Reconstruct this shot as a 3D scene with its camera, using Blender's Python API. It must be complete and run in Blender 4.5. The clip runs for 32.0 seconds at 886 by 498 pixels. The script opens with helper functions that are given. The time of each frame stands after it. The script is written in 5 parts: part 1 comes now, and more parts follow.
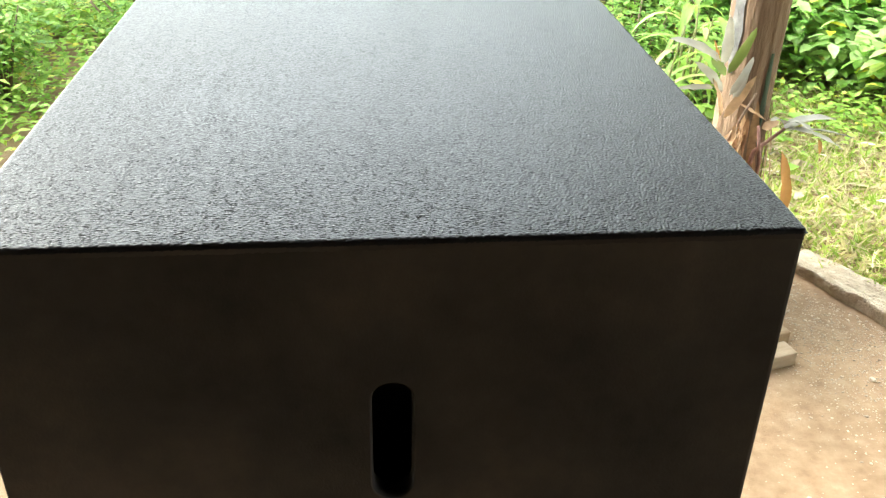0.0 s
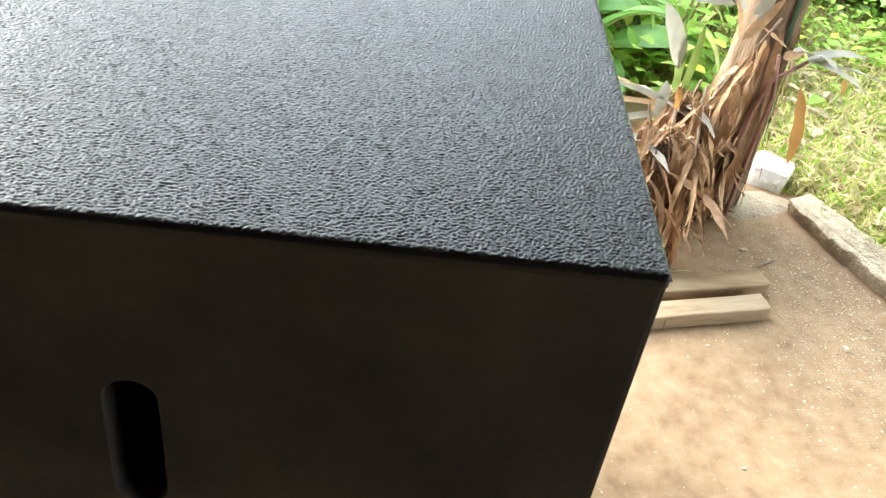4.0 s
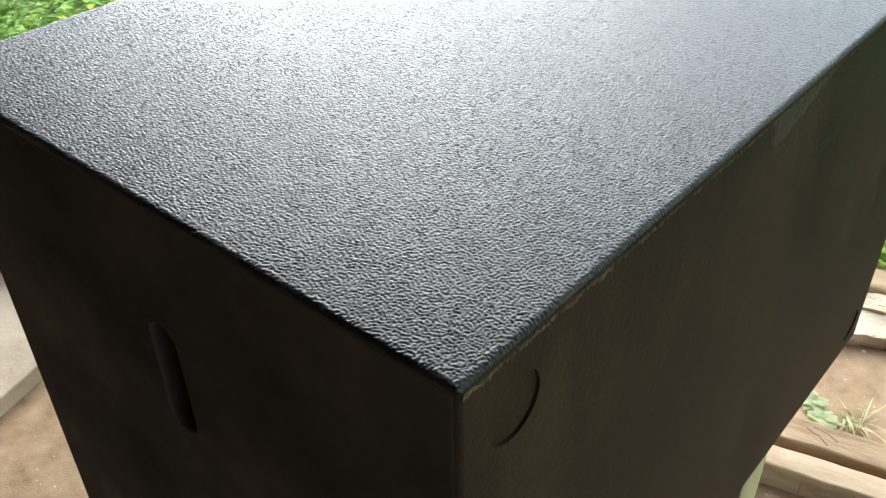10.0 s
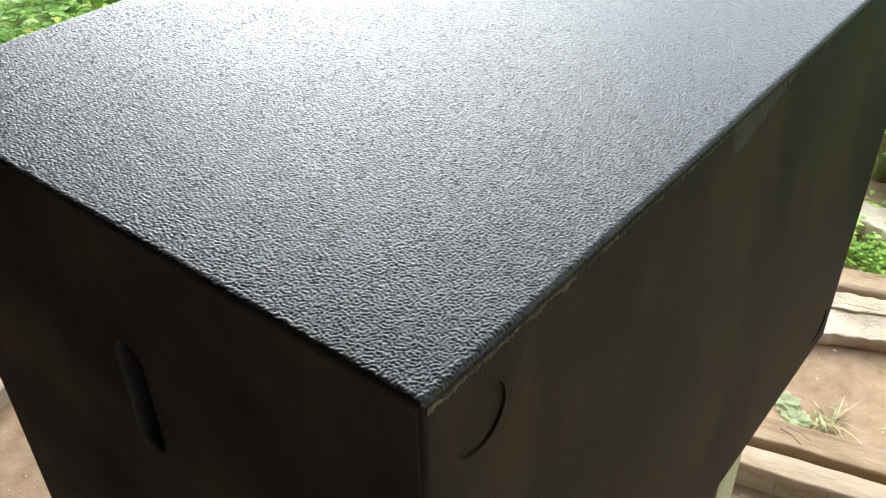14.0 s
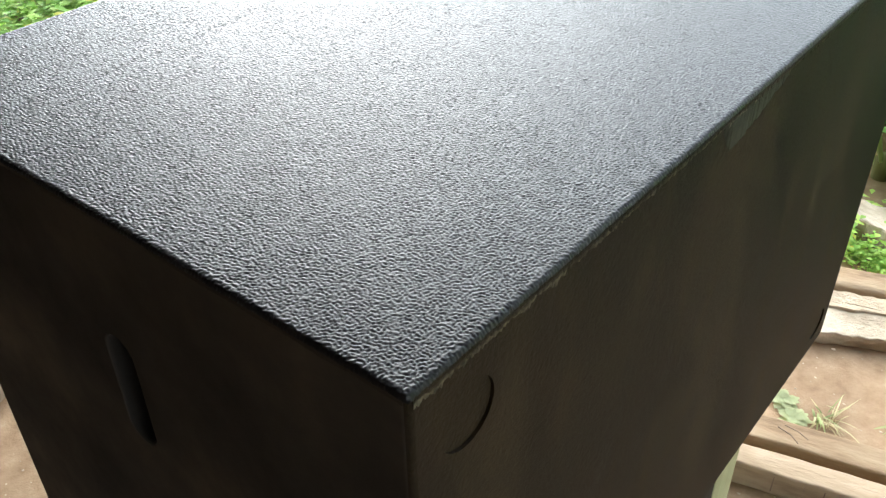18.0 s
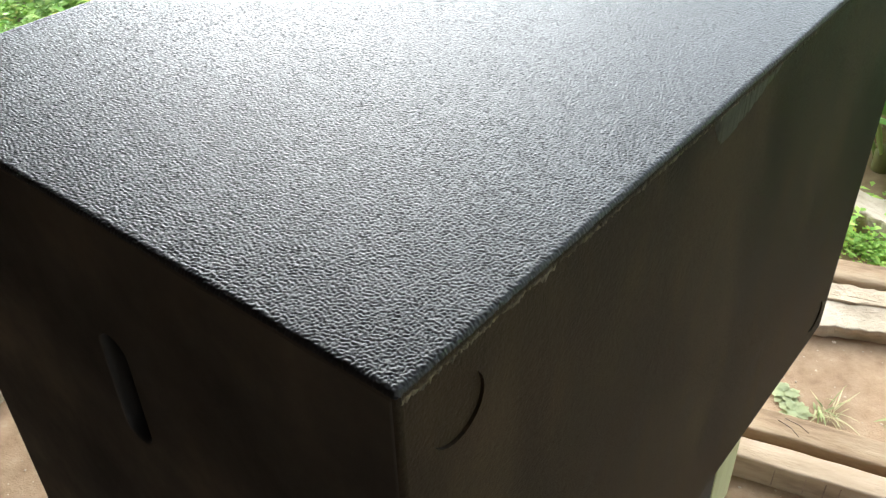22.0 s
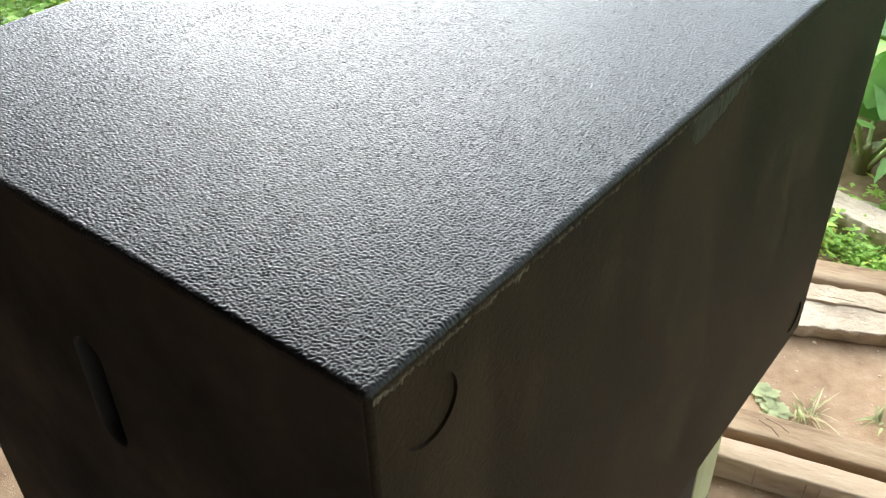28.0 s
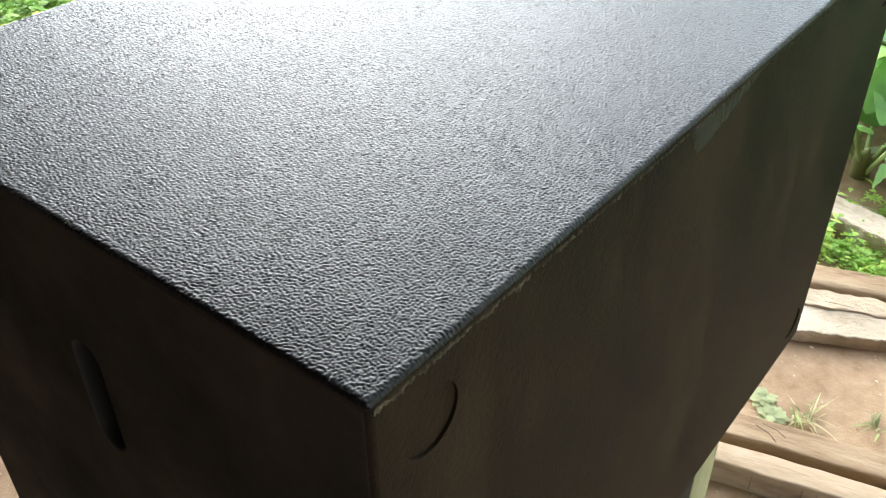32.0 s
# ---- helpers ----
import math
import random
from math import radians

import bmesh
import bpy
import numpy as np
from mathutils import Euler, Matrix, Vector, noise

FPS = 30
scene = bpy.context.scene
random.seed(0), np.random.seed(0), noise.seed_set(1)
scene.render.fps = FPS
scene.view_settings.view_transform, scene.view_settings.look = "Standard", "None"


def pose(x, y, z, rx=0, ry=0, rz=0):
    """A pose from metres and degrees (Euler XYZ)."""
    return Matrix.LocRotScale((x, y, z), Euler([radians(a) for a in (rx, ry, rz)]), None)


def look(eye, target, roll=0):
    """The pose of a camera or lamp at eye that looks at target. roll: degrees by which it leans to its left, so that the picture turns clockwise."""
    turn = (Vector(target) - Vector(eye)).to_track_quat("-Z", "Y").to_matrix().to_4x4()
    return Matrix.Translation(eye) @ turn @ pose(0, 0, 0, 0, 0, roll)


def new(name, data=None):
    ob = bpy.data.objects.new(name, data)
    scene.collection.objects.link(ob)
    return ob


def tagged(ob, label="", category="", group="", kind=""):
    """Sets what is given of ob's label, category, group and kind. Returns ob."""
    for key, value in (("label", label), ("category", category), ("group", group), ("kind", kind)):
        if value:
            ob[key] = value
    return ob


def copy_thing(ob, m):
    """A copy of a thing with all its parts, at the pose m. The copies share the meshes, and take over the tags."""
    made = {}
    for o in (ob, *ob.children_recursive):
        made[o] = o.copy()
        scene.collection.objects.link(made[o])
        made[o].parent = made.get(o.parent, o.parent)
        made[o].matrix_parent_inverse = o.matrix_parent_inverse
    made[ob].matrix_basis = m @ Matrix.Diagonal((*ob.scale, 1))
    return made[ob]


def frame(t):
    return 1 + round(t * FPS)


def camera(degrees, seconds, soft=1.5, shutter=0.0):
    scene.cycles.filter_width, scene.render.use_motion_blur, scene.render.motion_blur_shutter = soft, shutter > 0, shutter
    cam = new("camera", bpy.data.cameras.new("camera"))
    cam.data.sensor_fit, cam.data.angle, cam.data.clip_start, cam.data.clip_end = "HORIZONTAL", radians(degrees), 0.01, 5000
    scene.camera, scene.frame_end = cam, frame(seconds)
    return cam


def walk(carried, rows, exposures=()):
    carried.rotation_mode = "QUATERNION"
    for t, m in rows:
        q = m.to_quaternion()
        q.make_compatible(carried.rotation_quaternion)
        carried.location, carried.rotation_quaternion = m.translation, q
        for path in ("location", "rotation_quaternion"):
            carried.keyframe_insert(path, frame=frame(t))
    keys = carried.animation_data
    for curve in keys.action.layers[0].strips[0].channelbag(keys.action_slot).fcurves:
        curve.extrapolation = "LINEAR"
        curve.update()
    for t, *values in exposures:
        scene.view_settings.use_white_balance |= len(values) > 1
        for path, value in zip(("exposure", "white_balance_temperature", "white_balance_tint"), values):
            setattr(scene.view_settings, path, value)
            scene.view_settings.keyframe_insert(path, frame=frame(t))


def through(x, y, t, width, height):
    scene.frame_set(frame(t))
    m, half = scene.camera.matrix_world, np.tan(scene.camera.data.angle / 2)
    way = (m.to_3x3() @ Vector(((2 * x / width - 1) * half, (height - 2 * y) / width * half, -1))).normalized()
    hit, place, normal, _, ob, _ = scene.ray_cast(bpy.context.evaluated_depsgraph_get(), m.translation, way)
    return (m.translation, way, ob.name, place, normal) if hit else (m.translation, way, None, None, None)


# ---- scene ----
cam = camera(51.8, 32.0, soft=1.35)
PATH = [
    (0, (-0.313, -0.548, 1.335), (-0.15, 1.183, 0.347), 1.1),
    (0.5, (-0.313, -0.547, 1.329), (-0.153, 1.185, 0.342), 1.0),
    (1, (-0.302, -0.537, 1.327), (-0.154, 1.189, 0.327), 0.7),
    (1.5, (-0.3, -0.539, 1.321), (-0.161, 1.175, 0.3), 1.5),
    (2, (-0.296, -0.54, 1.321), (-0.138, 1.137, 0.244), 4.1),
    (2.5, (-0.277, -0.502, 1.319), (-0.06, 1.156, 0.223), 4.6),
    (3, (-0.194, -0.409, 1.312), (0.0, 1.187, 0.122), 6.6),
    (3.5, (-0.177, -0.363, 1.321), (0.002, 1.189, 0.073), 7.7),
    (5.5, (-0.021, -0.424, 1.358), (-0.343, 1.144, 0.159), 8.6),
    (6, (0.031, -0.379, 1.384), (-0.573, 1.064, 0.137), 3.4),
    (6.2, (0.097, -0.332, 1.386), (-0.757, 0.981, 0.142), -1.1),
    (6.5, (0.166, -0.273, 1.368), (-0.821, 0.943, 0.125), -2.7),
    (7, (0.182, -0.239, 1.362), (-0.804, 0.967, 0.108), -1.9),
    (7.5, (0.192, -0.243, 1.373), (-0.833, 0.973, 0.161), -1.2),
    (8, (0.184, -0.254, 1.37), (-0.853, 0.966, 0.171), -0.1),
    (8.5, (0.186, -0.243, 1.362), (-0.857, 0.972, 0.162), -0.4),
    (9, (0.194, -0.234, 1.369), (-0.857, 0.968, 0.164), -1.9),
    (9.5, (0.205, -0.244, 1.368), (-0.852, 0.956, 0.168), -2.0),
    (10, (0.213, -0.252, 1.367), (-0.843, 0.954, 0.17), -1.2),
    (10.5, (0.211, -0.265, 1.365), (-0.823, 0.961, 0.171), -0.0),
    (11, (0.209, -0.26, 1.366), (-0.819, 0.974, 0.175), 0.4),
    (11.5, (0.216, -0.256, 1.375), (-0.813, 0.983, 0.189), -0.4),
    (12, (0.219, -0.255, 1.374), (-0.821, 0.978, 0.192), -1.1),
    (12.5, (0.221, -0.253, 1.374), (-0.808, 0.989, 0.19), -1.3),
    (13, (0.224, -0.248, 1.374), (-0.802, 0.994, 0.189), -1.5),
    (13.5, (0.222, -0.244, 1.371), (-0.801, 1.0, 0.186), -1.6),
    (14, (0.218, -0.245, 1.37), (-0.804, 0.999, 0.184), -1.3),
    (14.5, (0.22, -0.242, 1.374), (-0.798, 1.001, 0.182), -1.2),
    (16.5, (0.219, -0.241, 1.369), (-0.797, 1.001, 0.174), -1.0),
    (17, (0.215, -0.244, 1.366), (-0.803, 0.997, 0.173), -0.5),
    (17.5, (0.217, -0.244, 1.367), (-0.804, 0.993, 0.173), -0.5),
    (18, (0.224, -0.24, 1.367), (-0.8, 0.999, 0.177), -1.1),
    (18.5, (0.227, -0.235, 1.369), (-0.805, 0.999, 0.181), -1.7),
    (19, (0.228, -0.238, 1.368), (-0.801, 0.998, 0.179), -1.4),
    (19.5, (0.227, -0.239, 1.367), (-0.807, 0.989, 0.174), -1.5),
    (20, (0.229, -0.238, 1.367), (-0.805, 0.989, 0.173), -1.9),
    (20.5, (0.231, -0.236, 1.368), (-0.807, 0.986, 0.173), -2.0),
    (21, (0.231, -0.234, 1.367), (-0.803, 0.993, 0.172), -1.9),
    (21.5, (0.232, -0.234, 1.366), (-0.799, 0.994, 0.171), -1.9),
    (22, (0.231, -0.235, 1.367), (-0.796, 0.996, 0.171), -1.8),
    (22.5, (0.23, -0.238, 1.366), (-0.799, 0.993, 0.173), -1.6),
    (23, (0.233, -0.235, 1.369), (-0.8, 0.996, 0.178), -1.9),
    (23.5, (0.233, -0.229, 1.365), (-0.792, 1.002, 0.168), -2.3),
    (24, (0.232, -0.229, 1.36), (-0.801, 0.994, 0.162), -3.0),
    (24.5, (0.23, -0.232, 1.369), (-0.805, 0.991, 0.172), -2.5),
    (26.5, (0.237, -0.237, 1.369), (-0.783, 0.998, 0.172), -1.5),
    (27, (0.237, -0.235, 1.368), (-0.779, 1.004, 0.172), -1.5),
    (27.5, (0.239, -0.233, 1.366), (-0.769, 1.016, 0.172), -1.5),
    (28, (0.238, -0.231, 1.367), (-0.767, 1.021, 0.174), -1.3),
    (28.5, (0.238, -0.231, 1.366), (-0.769, 1.02, 0.173), -1.5),
    (29, (0.239, -0.235, 1.368), (-0.769, 1.017, 0.177), -1.2),
    (29.5, (0.237, -0.236, 1.369), (-0.772, 1.016, 0.179), -1.2),
    (30, (0.236, -0.242, 1.369), (-0.771, 1.011, 0.18), -0.8),
    (30.5, (0.237, -0.242, 1.37), (-0.767, 1.014, 0.181), -0.6),
    (31, (0.236, -0.24, 1.37), (-0.765, 1.02, 0.183), -0.3),
    (31.5, (0.237, -0.234, 1.371), (-0.759, 1.028, 0.182), -0.3),
    (32, (0.233, -0.229, 1.37), (-0.766, 1.026, 0.177), -0.7),
]
walk(cam, [(t, look(eye, target, roll)) for t, eye, target, roll in PATH], exposures=[(0.0, 2.92, 6850, 1), (2.0, 2.94, 6800, 2), (3.5, 3.02, 6600, 2), (5.6, 2.56, 6280, 0), (6.2, 2.45, 6230, 2), (7.0, 2.25, 6200, 3), (32.0, 2.25, 6250, 4)])

# ---- light ----
SUN_AZ, SUN_EL = radians(-48), radians(33)      # from +y towards +x, and above the horizon
world = bpy.data.worlds.new("world")
scene.world = world
world.use_nodes = True
sky = world.node_tree.nodes.new("ShaderNodeTexSky")
sky.sky_type = "NISHITA"
sky.sun_disc = False
sky.sun_elevation, sky.sun_rotation = SUN_EL, SUN_AZ
sky.air_density, sky.dust_density, sky.ozone_density = 1.0, 0.75, 1.0
cloud = world.node_tree.nodes.new("ShaderNodeHueSaturation")      # thin cloud greys the blue
cloud.inputs["Saturation"].default_value, cloud.inputs["Value"].default_value = 0.37, 2.5
world.node_tree.links.new(sky.outputs[0], cloud.inputs["Color"])
world.node_tree.links.new(cloud.outputs[0], world.node_tree.nodes["Background"].inputs[0])
world.node_tree.nodes["Background"].inputs[1].default_value = 0.15
sun = new("sun", bpy.data.lights.new("sun", "SUN"))
sun.data.energy, sun.data.angle, sun.data.color = 0.30, radians(44), (1.0, 0.985, 0.96)
away = Vector((math.sin(SUN_AZ) * math.cos(SUN_EL), math.cos(SUN_AZ) * math.cos(SUN_EL), math.sin(SUN_EL)))
sun.matrix_world = look(away * 20, (0, 0, 0))


# ---- materials ----
def material(name):
    m = bpy.data.materials.new(name)
    m.use_nodes = True
    tree = m.node_tree
    return m, tree, tree.nodes["Principled BSDF"], tree.links.new


def node(tree, kind, **inputs):
    n = tree.nodes.new(kind)
    for key, value in inputs.items():
        n.inputs[key.replace("_", " ")].default_value = value
    return n


def ramp(tree, stops):
    n = tree.nodes.new("ShaderNodeValToRGB")
    while len(n.color_ramp.elements) < len(stops):
        n.color_ramp.elements.new(0.5)
    for e, (at, c) in zip(n.color_ramp.elements, stops):
        e.position, e.color = at, (*c, 1)
    return n


def surface(name, stops, scale=8.0, stain=0.35, rough=(0.6, 0.9), bump=0.3, bump_scale=60.0, depth=0.004,
            stretch=(1, 1, 1), vary=0.12, island=False, spec=0.4):
    """Grain and stains at two scales, a varied gloss and a fine relief."""
    m, tree, bsdf, link = material(name)
    coords, place = tree.nodes.new("ShaderNodeTexCoord"), node(tree, "ShaderNodeMapping", Scale=stretch)
    info = tree.nodes.new("ShaderNodeNewGeometry" if island else "ShaderNodeObjectInfo")
    chance = info.outputs["Random Per Island" if island else "Random"]
    link(coords.outputs["Object"], place.inputs["Vector"])
    shift = tree.nodes.new("ShaderNodeVectorMath")
    shift.operation = "ADD"
    wide = tree.nodes.new("ShaderNodeMath")
    wide.operation, wide.inputs[1].default_value = "MULTIPLY", 37.0
    link(chance, wide.inputs[0])
    link(place.outputs[0], shift.inputs[0])
    link(wide.outputs[0], shift.inputs[1])
    grain = node(tree, "ShaderNodeTexNoise", Scale=scale, Detail=8.0, Roughness=0.62)
    broad = node(tree, "ShaderNodeTexNoise", Scale=scale * 0.17, Detail=3.0, Roughness=0.5)
    fine = node(tree, "ShaderNodeTexNoise", Scale=bump_scale, Detail=5.0, Roughness=0.6)
    for n in (grain, broad, fine):
        link(shift.outputs[0], n.inputs["Vector"])
    colour = ramp(tree, stops)
    link(grain.outputs[0], colour.inputs[0])
    shade = node(tree, "ShaderNodeMapRange")
    shade.inputs["From Min"].default_value, shade.inputs["From Max"].default_value = 0.3, 0.7
    shade.inputs["To Min"].default_value, shade.inputs["To Max"].default_value = 1 - stain, 1 + stain * 0.4
    link(broad.outputs[0], shade.inputs["Value"])
    each = node(tree, "ShaderNodeMapRange")
    each.inputs["To Min"].default_value, each.inputs["To Max"].default_value = 1 - vary, 1 + vary
    link(chance, each.inputs["Value"])
    both = tree.nodes.new("ShaderNodeMath")
    both.operation = "MULTIPLY"
    link(shade.outputs[0], both.inputs[0])
    link(each.outputs[0], both.inputs[1])
    hsv = tree.nodes.new("ShaderNodeHueSaturation")
    link(both.outputs[0], hsv.inputs["Value"])
    link(colour.outputs[0], hsv.inputs["Color"])
    link(hsv.outputs[0], bsdf.inputs["Base Color"])
    gloss = node(tree, "ShaderNodeMapRange")
    gloss.inputs["To Min"].default_value, gloss.inputs["To Max"].default_value = rough
    link(grain.outputs[0], gloss.inputs["Value"])
    link(gloss.outputs[0], bsdf.inputs["Roughness"])
    bsdf.inputs["Specular IOR Level"].default_value = spec
    relief = node(tree, "ShaderNodeBump", Strength=bump, Distance=depth)
    link(fine.outputs[0], relief.inputs["Height"])
    link(relief.outputs[0], bsdf.inputs["Normal"])
    return m


def leafy(name, dark, light, dry=None, dry_share=0.0, rough=0.45, through=0.4, vein=18.0):
    """A leaf: each one its own tone, light that shines through, a soft gloss."""
    m, tree, bsdf, link = material(name)
    info = tree.nodes.new("ShaderNodeNewGeometry")
    coords = tree.nodes.new("ShaderNodeTexCoord")
    blotch = node(tree, "ShaderNodeTexNoise", Scale=vein, Detail=4.0)
    link(coords.outputs["Object"], blotch.inputs["Vector"])
    stops = [(0.0, dark), (1.0 - dry_share - 0.04 if dry else 1.0, light)]
    if dry:
        stops += [(1.0 - dry_share, dry), (1.0, dry)]
    tone = ramp(tree, stops)
    link(info.outputs["Random Per Island"], tone.inputs[0])
    value = node(tree, "ShaderNodeMapRange")
    value.inputs["From Min"].default_value, value.inputs["From Max"].default_value = 0.3, 0.7
    value.inputs["To Min"].default_value, value.inputs["To Max"].default_value = 0.75, 1.2
    link(blotch.outputs[0], value.inputs["Value"])
    hsv = tree.nodes.new("ShaderNodeHueSaturation")
    link(tone.outputs[0], hsv.inputs["Color"])
    link(value.outputs[0], hsv.inputs["Value"])
    link(hsv.outputs[0], bsdf.inputs["Base Color"])
    bsdf.inputs["Roughness"].default_value = rough
    clear, mix = tree.nodes.new("ShaderNodeBsdfTranslucent"), tree.nodes.new("ShaderNodeMixShader")
    link(hsv.outputs[0], clear.inputs["Color"])
    mix.inputs[0].default_value = through
    link(bsdf.outputs[0], mix.inputs[1])
    link(clear.outputs[0], mix.inputs[2])
    link(mix.outputs[0], tree.nodes["Material Output"].inputs["Surface"])
    return m


def coating(name):
    """Sprayed black cabinet coating: a hard, half-gloss skin of wrinkled grains with small pits."""
    m, tree, bsdf, link = material(name)
    coords = tree.nodes.new("ShaderNodeTexCoord")
    wrinkle = node(tree, "ShaderNodeTexNoise", Scale=850.0, Detail=2.0, Roughness=0.55)
    swell = node(tree, "ShaderNodeTexNoise", Scale=90.0, Detail=2.0)
    pits = node(tree, "ShaderNodeTexVoronoi", Scale=38.0)
    broad = node(tree, "ShaderNodeTexNoise", Scale=7.0, Detail=4.0)
    for n in (wrinkle, swell, pits, broad):
        link(coords.outputs["Object"], n.inputs["Vector"])
    hole = node(tree, "ShaderNodeMapRange")
    hole.inputs["From Min"].default_value, hole.inputs["From Max"].default_value = 0.03, 0.10
    hole.inputs["To Min"].default_value, hole.inputs["To Max"].default_value = -0.7, 0.0
    link(pits.outputs["Distance"], hole.inputs["Value"])
    add = tree.nodes.new("ShaderNodeMath")
    add.operation = "MULTIPLY_ADD"
    add.inputs[1].default_value = 0.5
    link(swell.outputs[0], add.inputs[0])
    link(wrinkle.outputs[0], add.inputs[2])
    total = tree.nodes.new("ShaderNodeMath")
    link(add.outputs[0], total.inputs[0])
    link(hole.outputs[0], total.inputs[1])
    relief = node(tree, "ShaderNodeBump", Strength=0.4, Distance=0.0005)
    link(total.outputs[0], relief.inputs["Height"])
    link(relief.outputs[0], bsdf.inputs["Normal"])
    tone = ramp(tree, [(0.3, (0.0105, 0.0095, 0.0105)), (0.7, (0.020, 0.0190, 0.0195))])
    link(broad.outputs[0], tone.inputs[0])
    link(tone.outputs[0], bsdf.inputs["Base Color"])
    gloss = node(tree, "ShaderNodeMapRange")
    gloss.inputs["To Min"].default_value, gloss.inputs["To Max"].default_value = 0.33, 0.43
    link(broad.outputs[0], gloss.inputs["Value"])
    link(gloss.outputs[0], bsdf.inputs["Roughness"])
    bsdf.inputs["Specular IOR Level"].default_value = 0.21
    return m


def brushed(name):
    """Thin black paint brushed over plywood: brown showing through in leaning smears, fine grit under it."""
    m, tree, bsdf, link = material(name)
    coords = tree.nodes.new("ShaderNodeTexCoord")
    lean = node(tree, "ShaderNodeMapping", Rotation=(math.radians(-16), 0, 0), Scale=(1, 1, 0.42))
    link(coords.outputs["Object"], lean.inputs["Vector"])
    smear = node(tree, "ShaderNodeTexNoise", Scale=15.0, Detail=7.0, Roughness=0.58, Distortion=0.6)
    cloud_tone = node(tree, "ShaderNodeTexNoise", Scale=4.2, Detail=4.0, Roughness=0.55)
    grit = node(tree, "ShaderNodeTexNoise", Scale=330.0, Detail=4.0, Roughness=0.7)
    speck = node(tree, "ShaderNodeTexVoronoi", Scale=150.0)
    link(lean.outputs[0], smear.inputs["Vector"])
    for n in (cloud_tone, grit, speck):
        link(coords.outputs["Object"], n.inputs["Vector"])
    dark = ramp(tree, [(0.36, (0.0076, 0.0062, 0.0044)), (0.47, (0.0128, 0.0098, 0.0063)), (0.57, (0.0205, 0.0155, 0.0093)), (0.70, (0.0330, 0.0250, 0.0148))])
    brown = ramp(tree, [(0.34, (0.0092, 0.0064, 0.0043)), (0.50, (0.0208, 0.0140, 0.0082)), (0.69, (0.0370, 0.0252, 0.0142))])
    for n in (dark, brown):
        link(smear.outputs[0], n.inputs[0])
    share = node(tree, "ShaderNodeMapRange")
    share.inputs["From Min"].default_value, share.inputs["From Max"].default_value = 0.42, 0.60
    link(cloud_tone.outputs[0], share.inputs["Value"])
    both = tree.nodes.new("ShaderNodeMix")
    both.data_type = "RGBA"
    link(share.outputs[0], both.inputs[0])
    link(dark.outputs[0], both.inputs[6])
    link(brown.outputs[0], both.inputs[7])
    value = node(tree, "ShaderNodeMapRange")
    value.inputs["From Min"].default_value, value.inputs["From Max"].default_value = 0.32, 0.68
    value.inputs["To Min"].default_value, value.inputs["To Max"].default_value = 0.72, 1.30
    link(grit.outputs[0], value.inputs["Value"])
    hsv = tree.nodes.new("ShaderNodeHueSaturation")
    link(value.outputs[0], hsv.inputs["Value"])
    link(both.outputs[2], hsv.inputs["Color"])
    link(hsv.outputs[0], bsdf.inputs["Base Color"])
    gloss = node(tree, "ShaderNodeMapRange")
    gloss.inputs["To Min"].default_value, gloss.inputs["To Max"].default_value = 0.45, 0.70
    link(smear.outputs[0], gloss.inputs["Value"])
    link(gloss.outputs[0], bsdf.inputs["Roughness"])
    bsdf.inputs["Specular IOR Level"].default_value = 0.09
    bumps = tree.nodes.new("ShaderNodeMath")
    bumps.operation, bumps.inputs[1].default_value = "MULTIPLY_ADD", -0.35
    link(speck.outputs["Distance"], bumps.inputs[0])
    link(grit.outputs[0], bumps.inputs[2])
    relief = node(tree, "ShaderNodeBump", Strength=0.55, Distance=0.0012)
    link(bumps.outputs[0], relief.inputs["Height"])
    link(relief.outputs[0], bsdf.inputs["Normal"])
    return m


COAT = coating("black_textured_coating")
FLAT = brushed("black_brushed_paint")
# black front, its colour lifted above the sides to brighten the shaded face
FRONT = surface("lifted_front_paint", [(0.3, (0.043, 0.0385, 0.0355)), (0.5, (0.068, 0.0580, 0.0500)), (0.68, (0.101, 0.0810, 0.0650))], scale=7, stain=0.4,
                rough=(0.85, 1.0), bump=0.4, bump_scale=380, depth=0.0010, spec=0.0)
SCUFF = surface("scuffed_edge", [(0.35, (0.016, 0.015, 0.011)), (0.65, (0.150, 0.132, 0.088))], scale=160, rough=(0.7, 0.9), bump=0.8,
                bump_scale=700, depth=0.001)
WORN = surface("worn_green_patch", [(0.3, (0.024, 0.0250, 0.0195)), (0.7, (0.064, 0.067, 0.049))], scale=90, rough=(0.6, 0.85), bump=0.6,
               bump_scale=500, depth=0.0008, spec=0.1)
# near-black colour carries the shade inside the handle slot
VOID = surface("handle_inside_shade", [(0.3, (0.009, 0.008, 0.008)), (0.7, (0.016, 0.014, 0.013))], rough=(0.8, 0.95))
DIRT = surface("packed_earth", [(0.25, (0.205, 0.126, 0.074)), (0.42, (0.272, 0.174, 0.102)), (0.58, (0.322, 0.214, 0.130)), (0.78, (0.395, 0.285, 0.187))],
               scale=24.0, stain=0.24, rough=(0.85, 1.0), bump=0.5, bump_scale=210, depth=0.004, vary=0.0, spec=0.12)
PEBBLE = surface("pebbles", [(0.3, (0.36, 0.265, 0.18)), (0.7, (0.58, 0.46, 0.34))], scale=30, island=True, vary=0.30, rough=(0.8, 1.0))
TIMBER = surface("weathered_timber", [(0.28, (0.150, 0.086, 0.046)), (0.48, (0.345, 0.226, 0.130)), (0.72, (0.485, 0.352, 0.222))], scale=22, stain=0.3,
                 rough=(0.75, 0.95), bump=0.7, bump_scale=90, depth=0.004, stretch=(0.25, 1, 1), vary=0.14, spec=0.2)
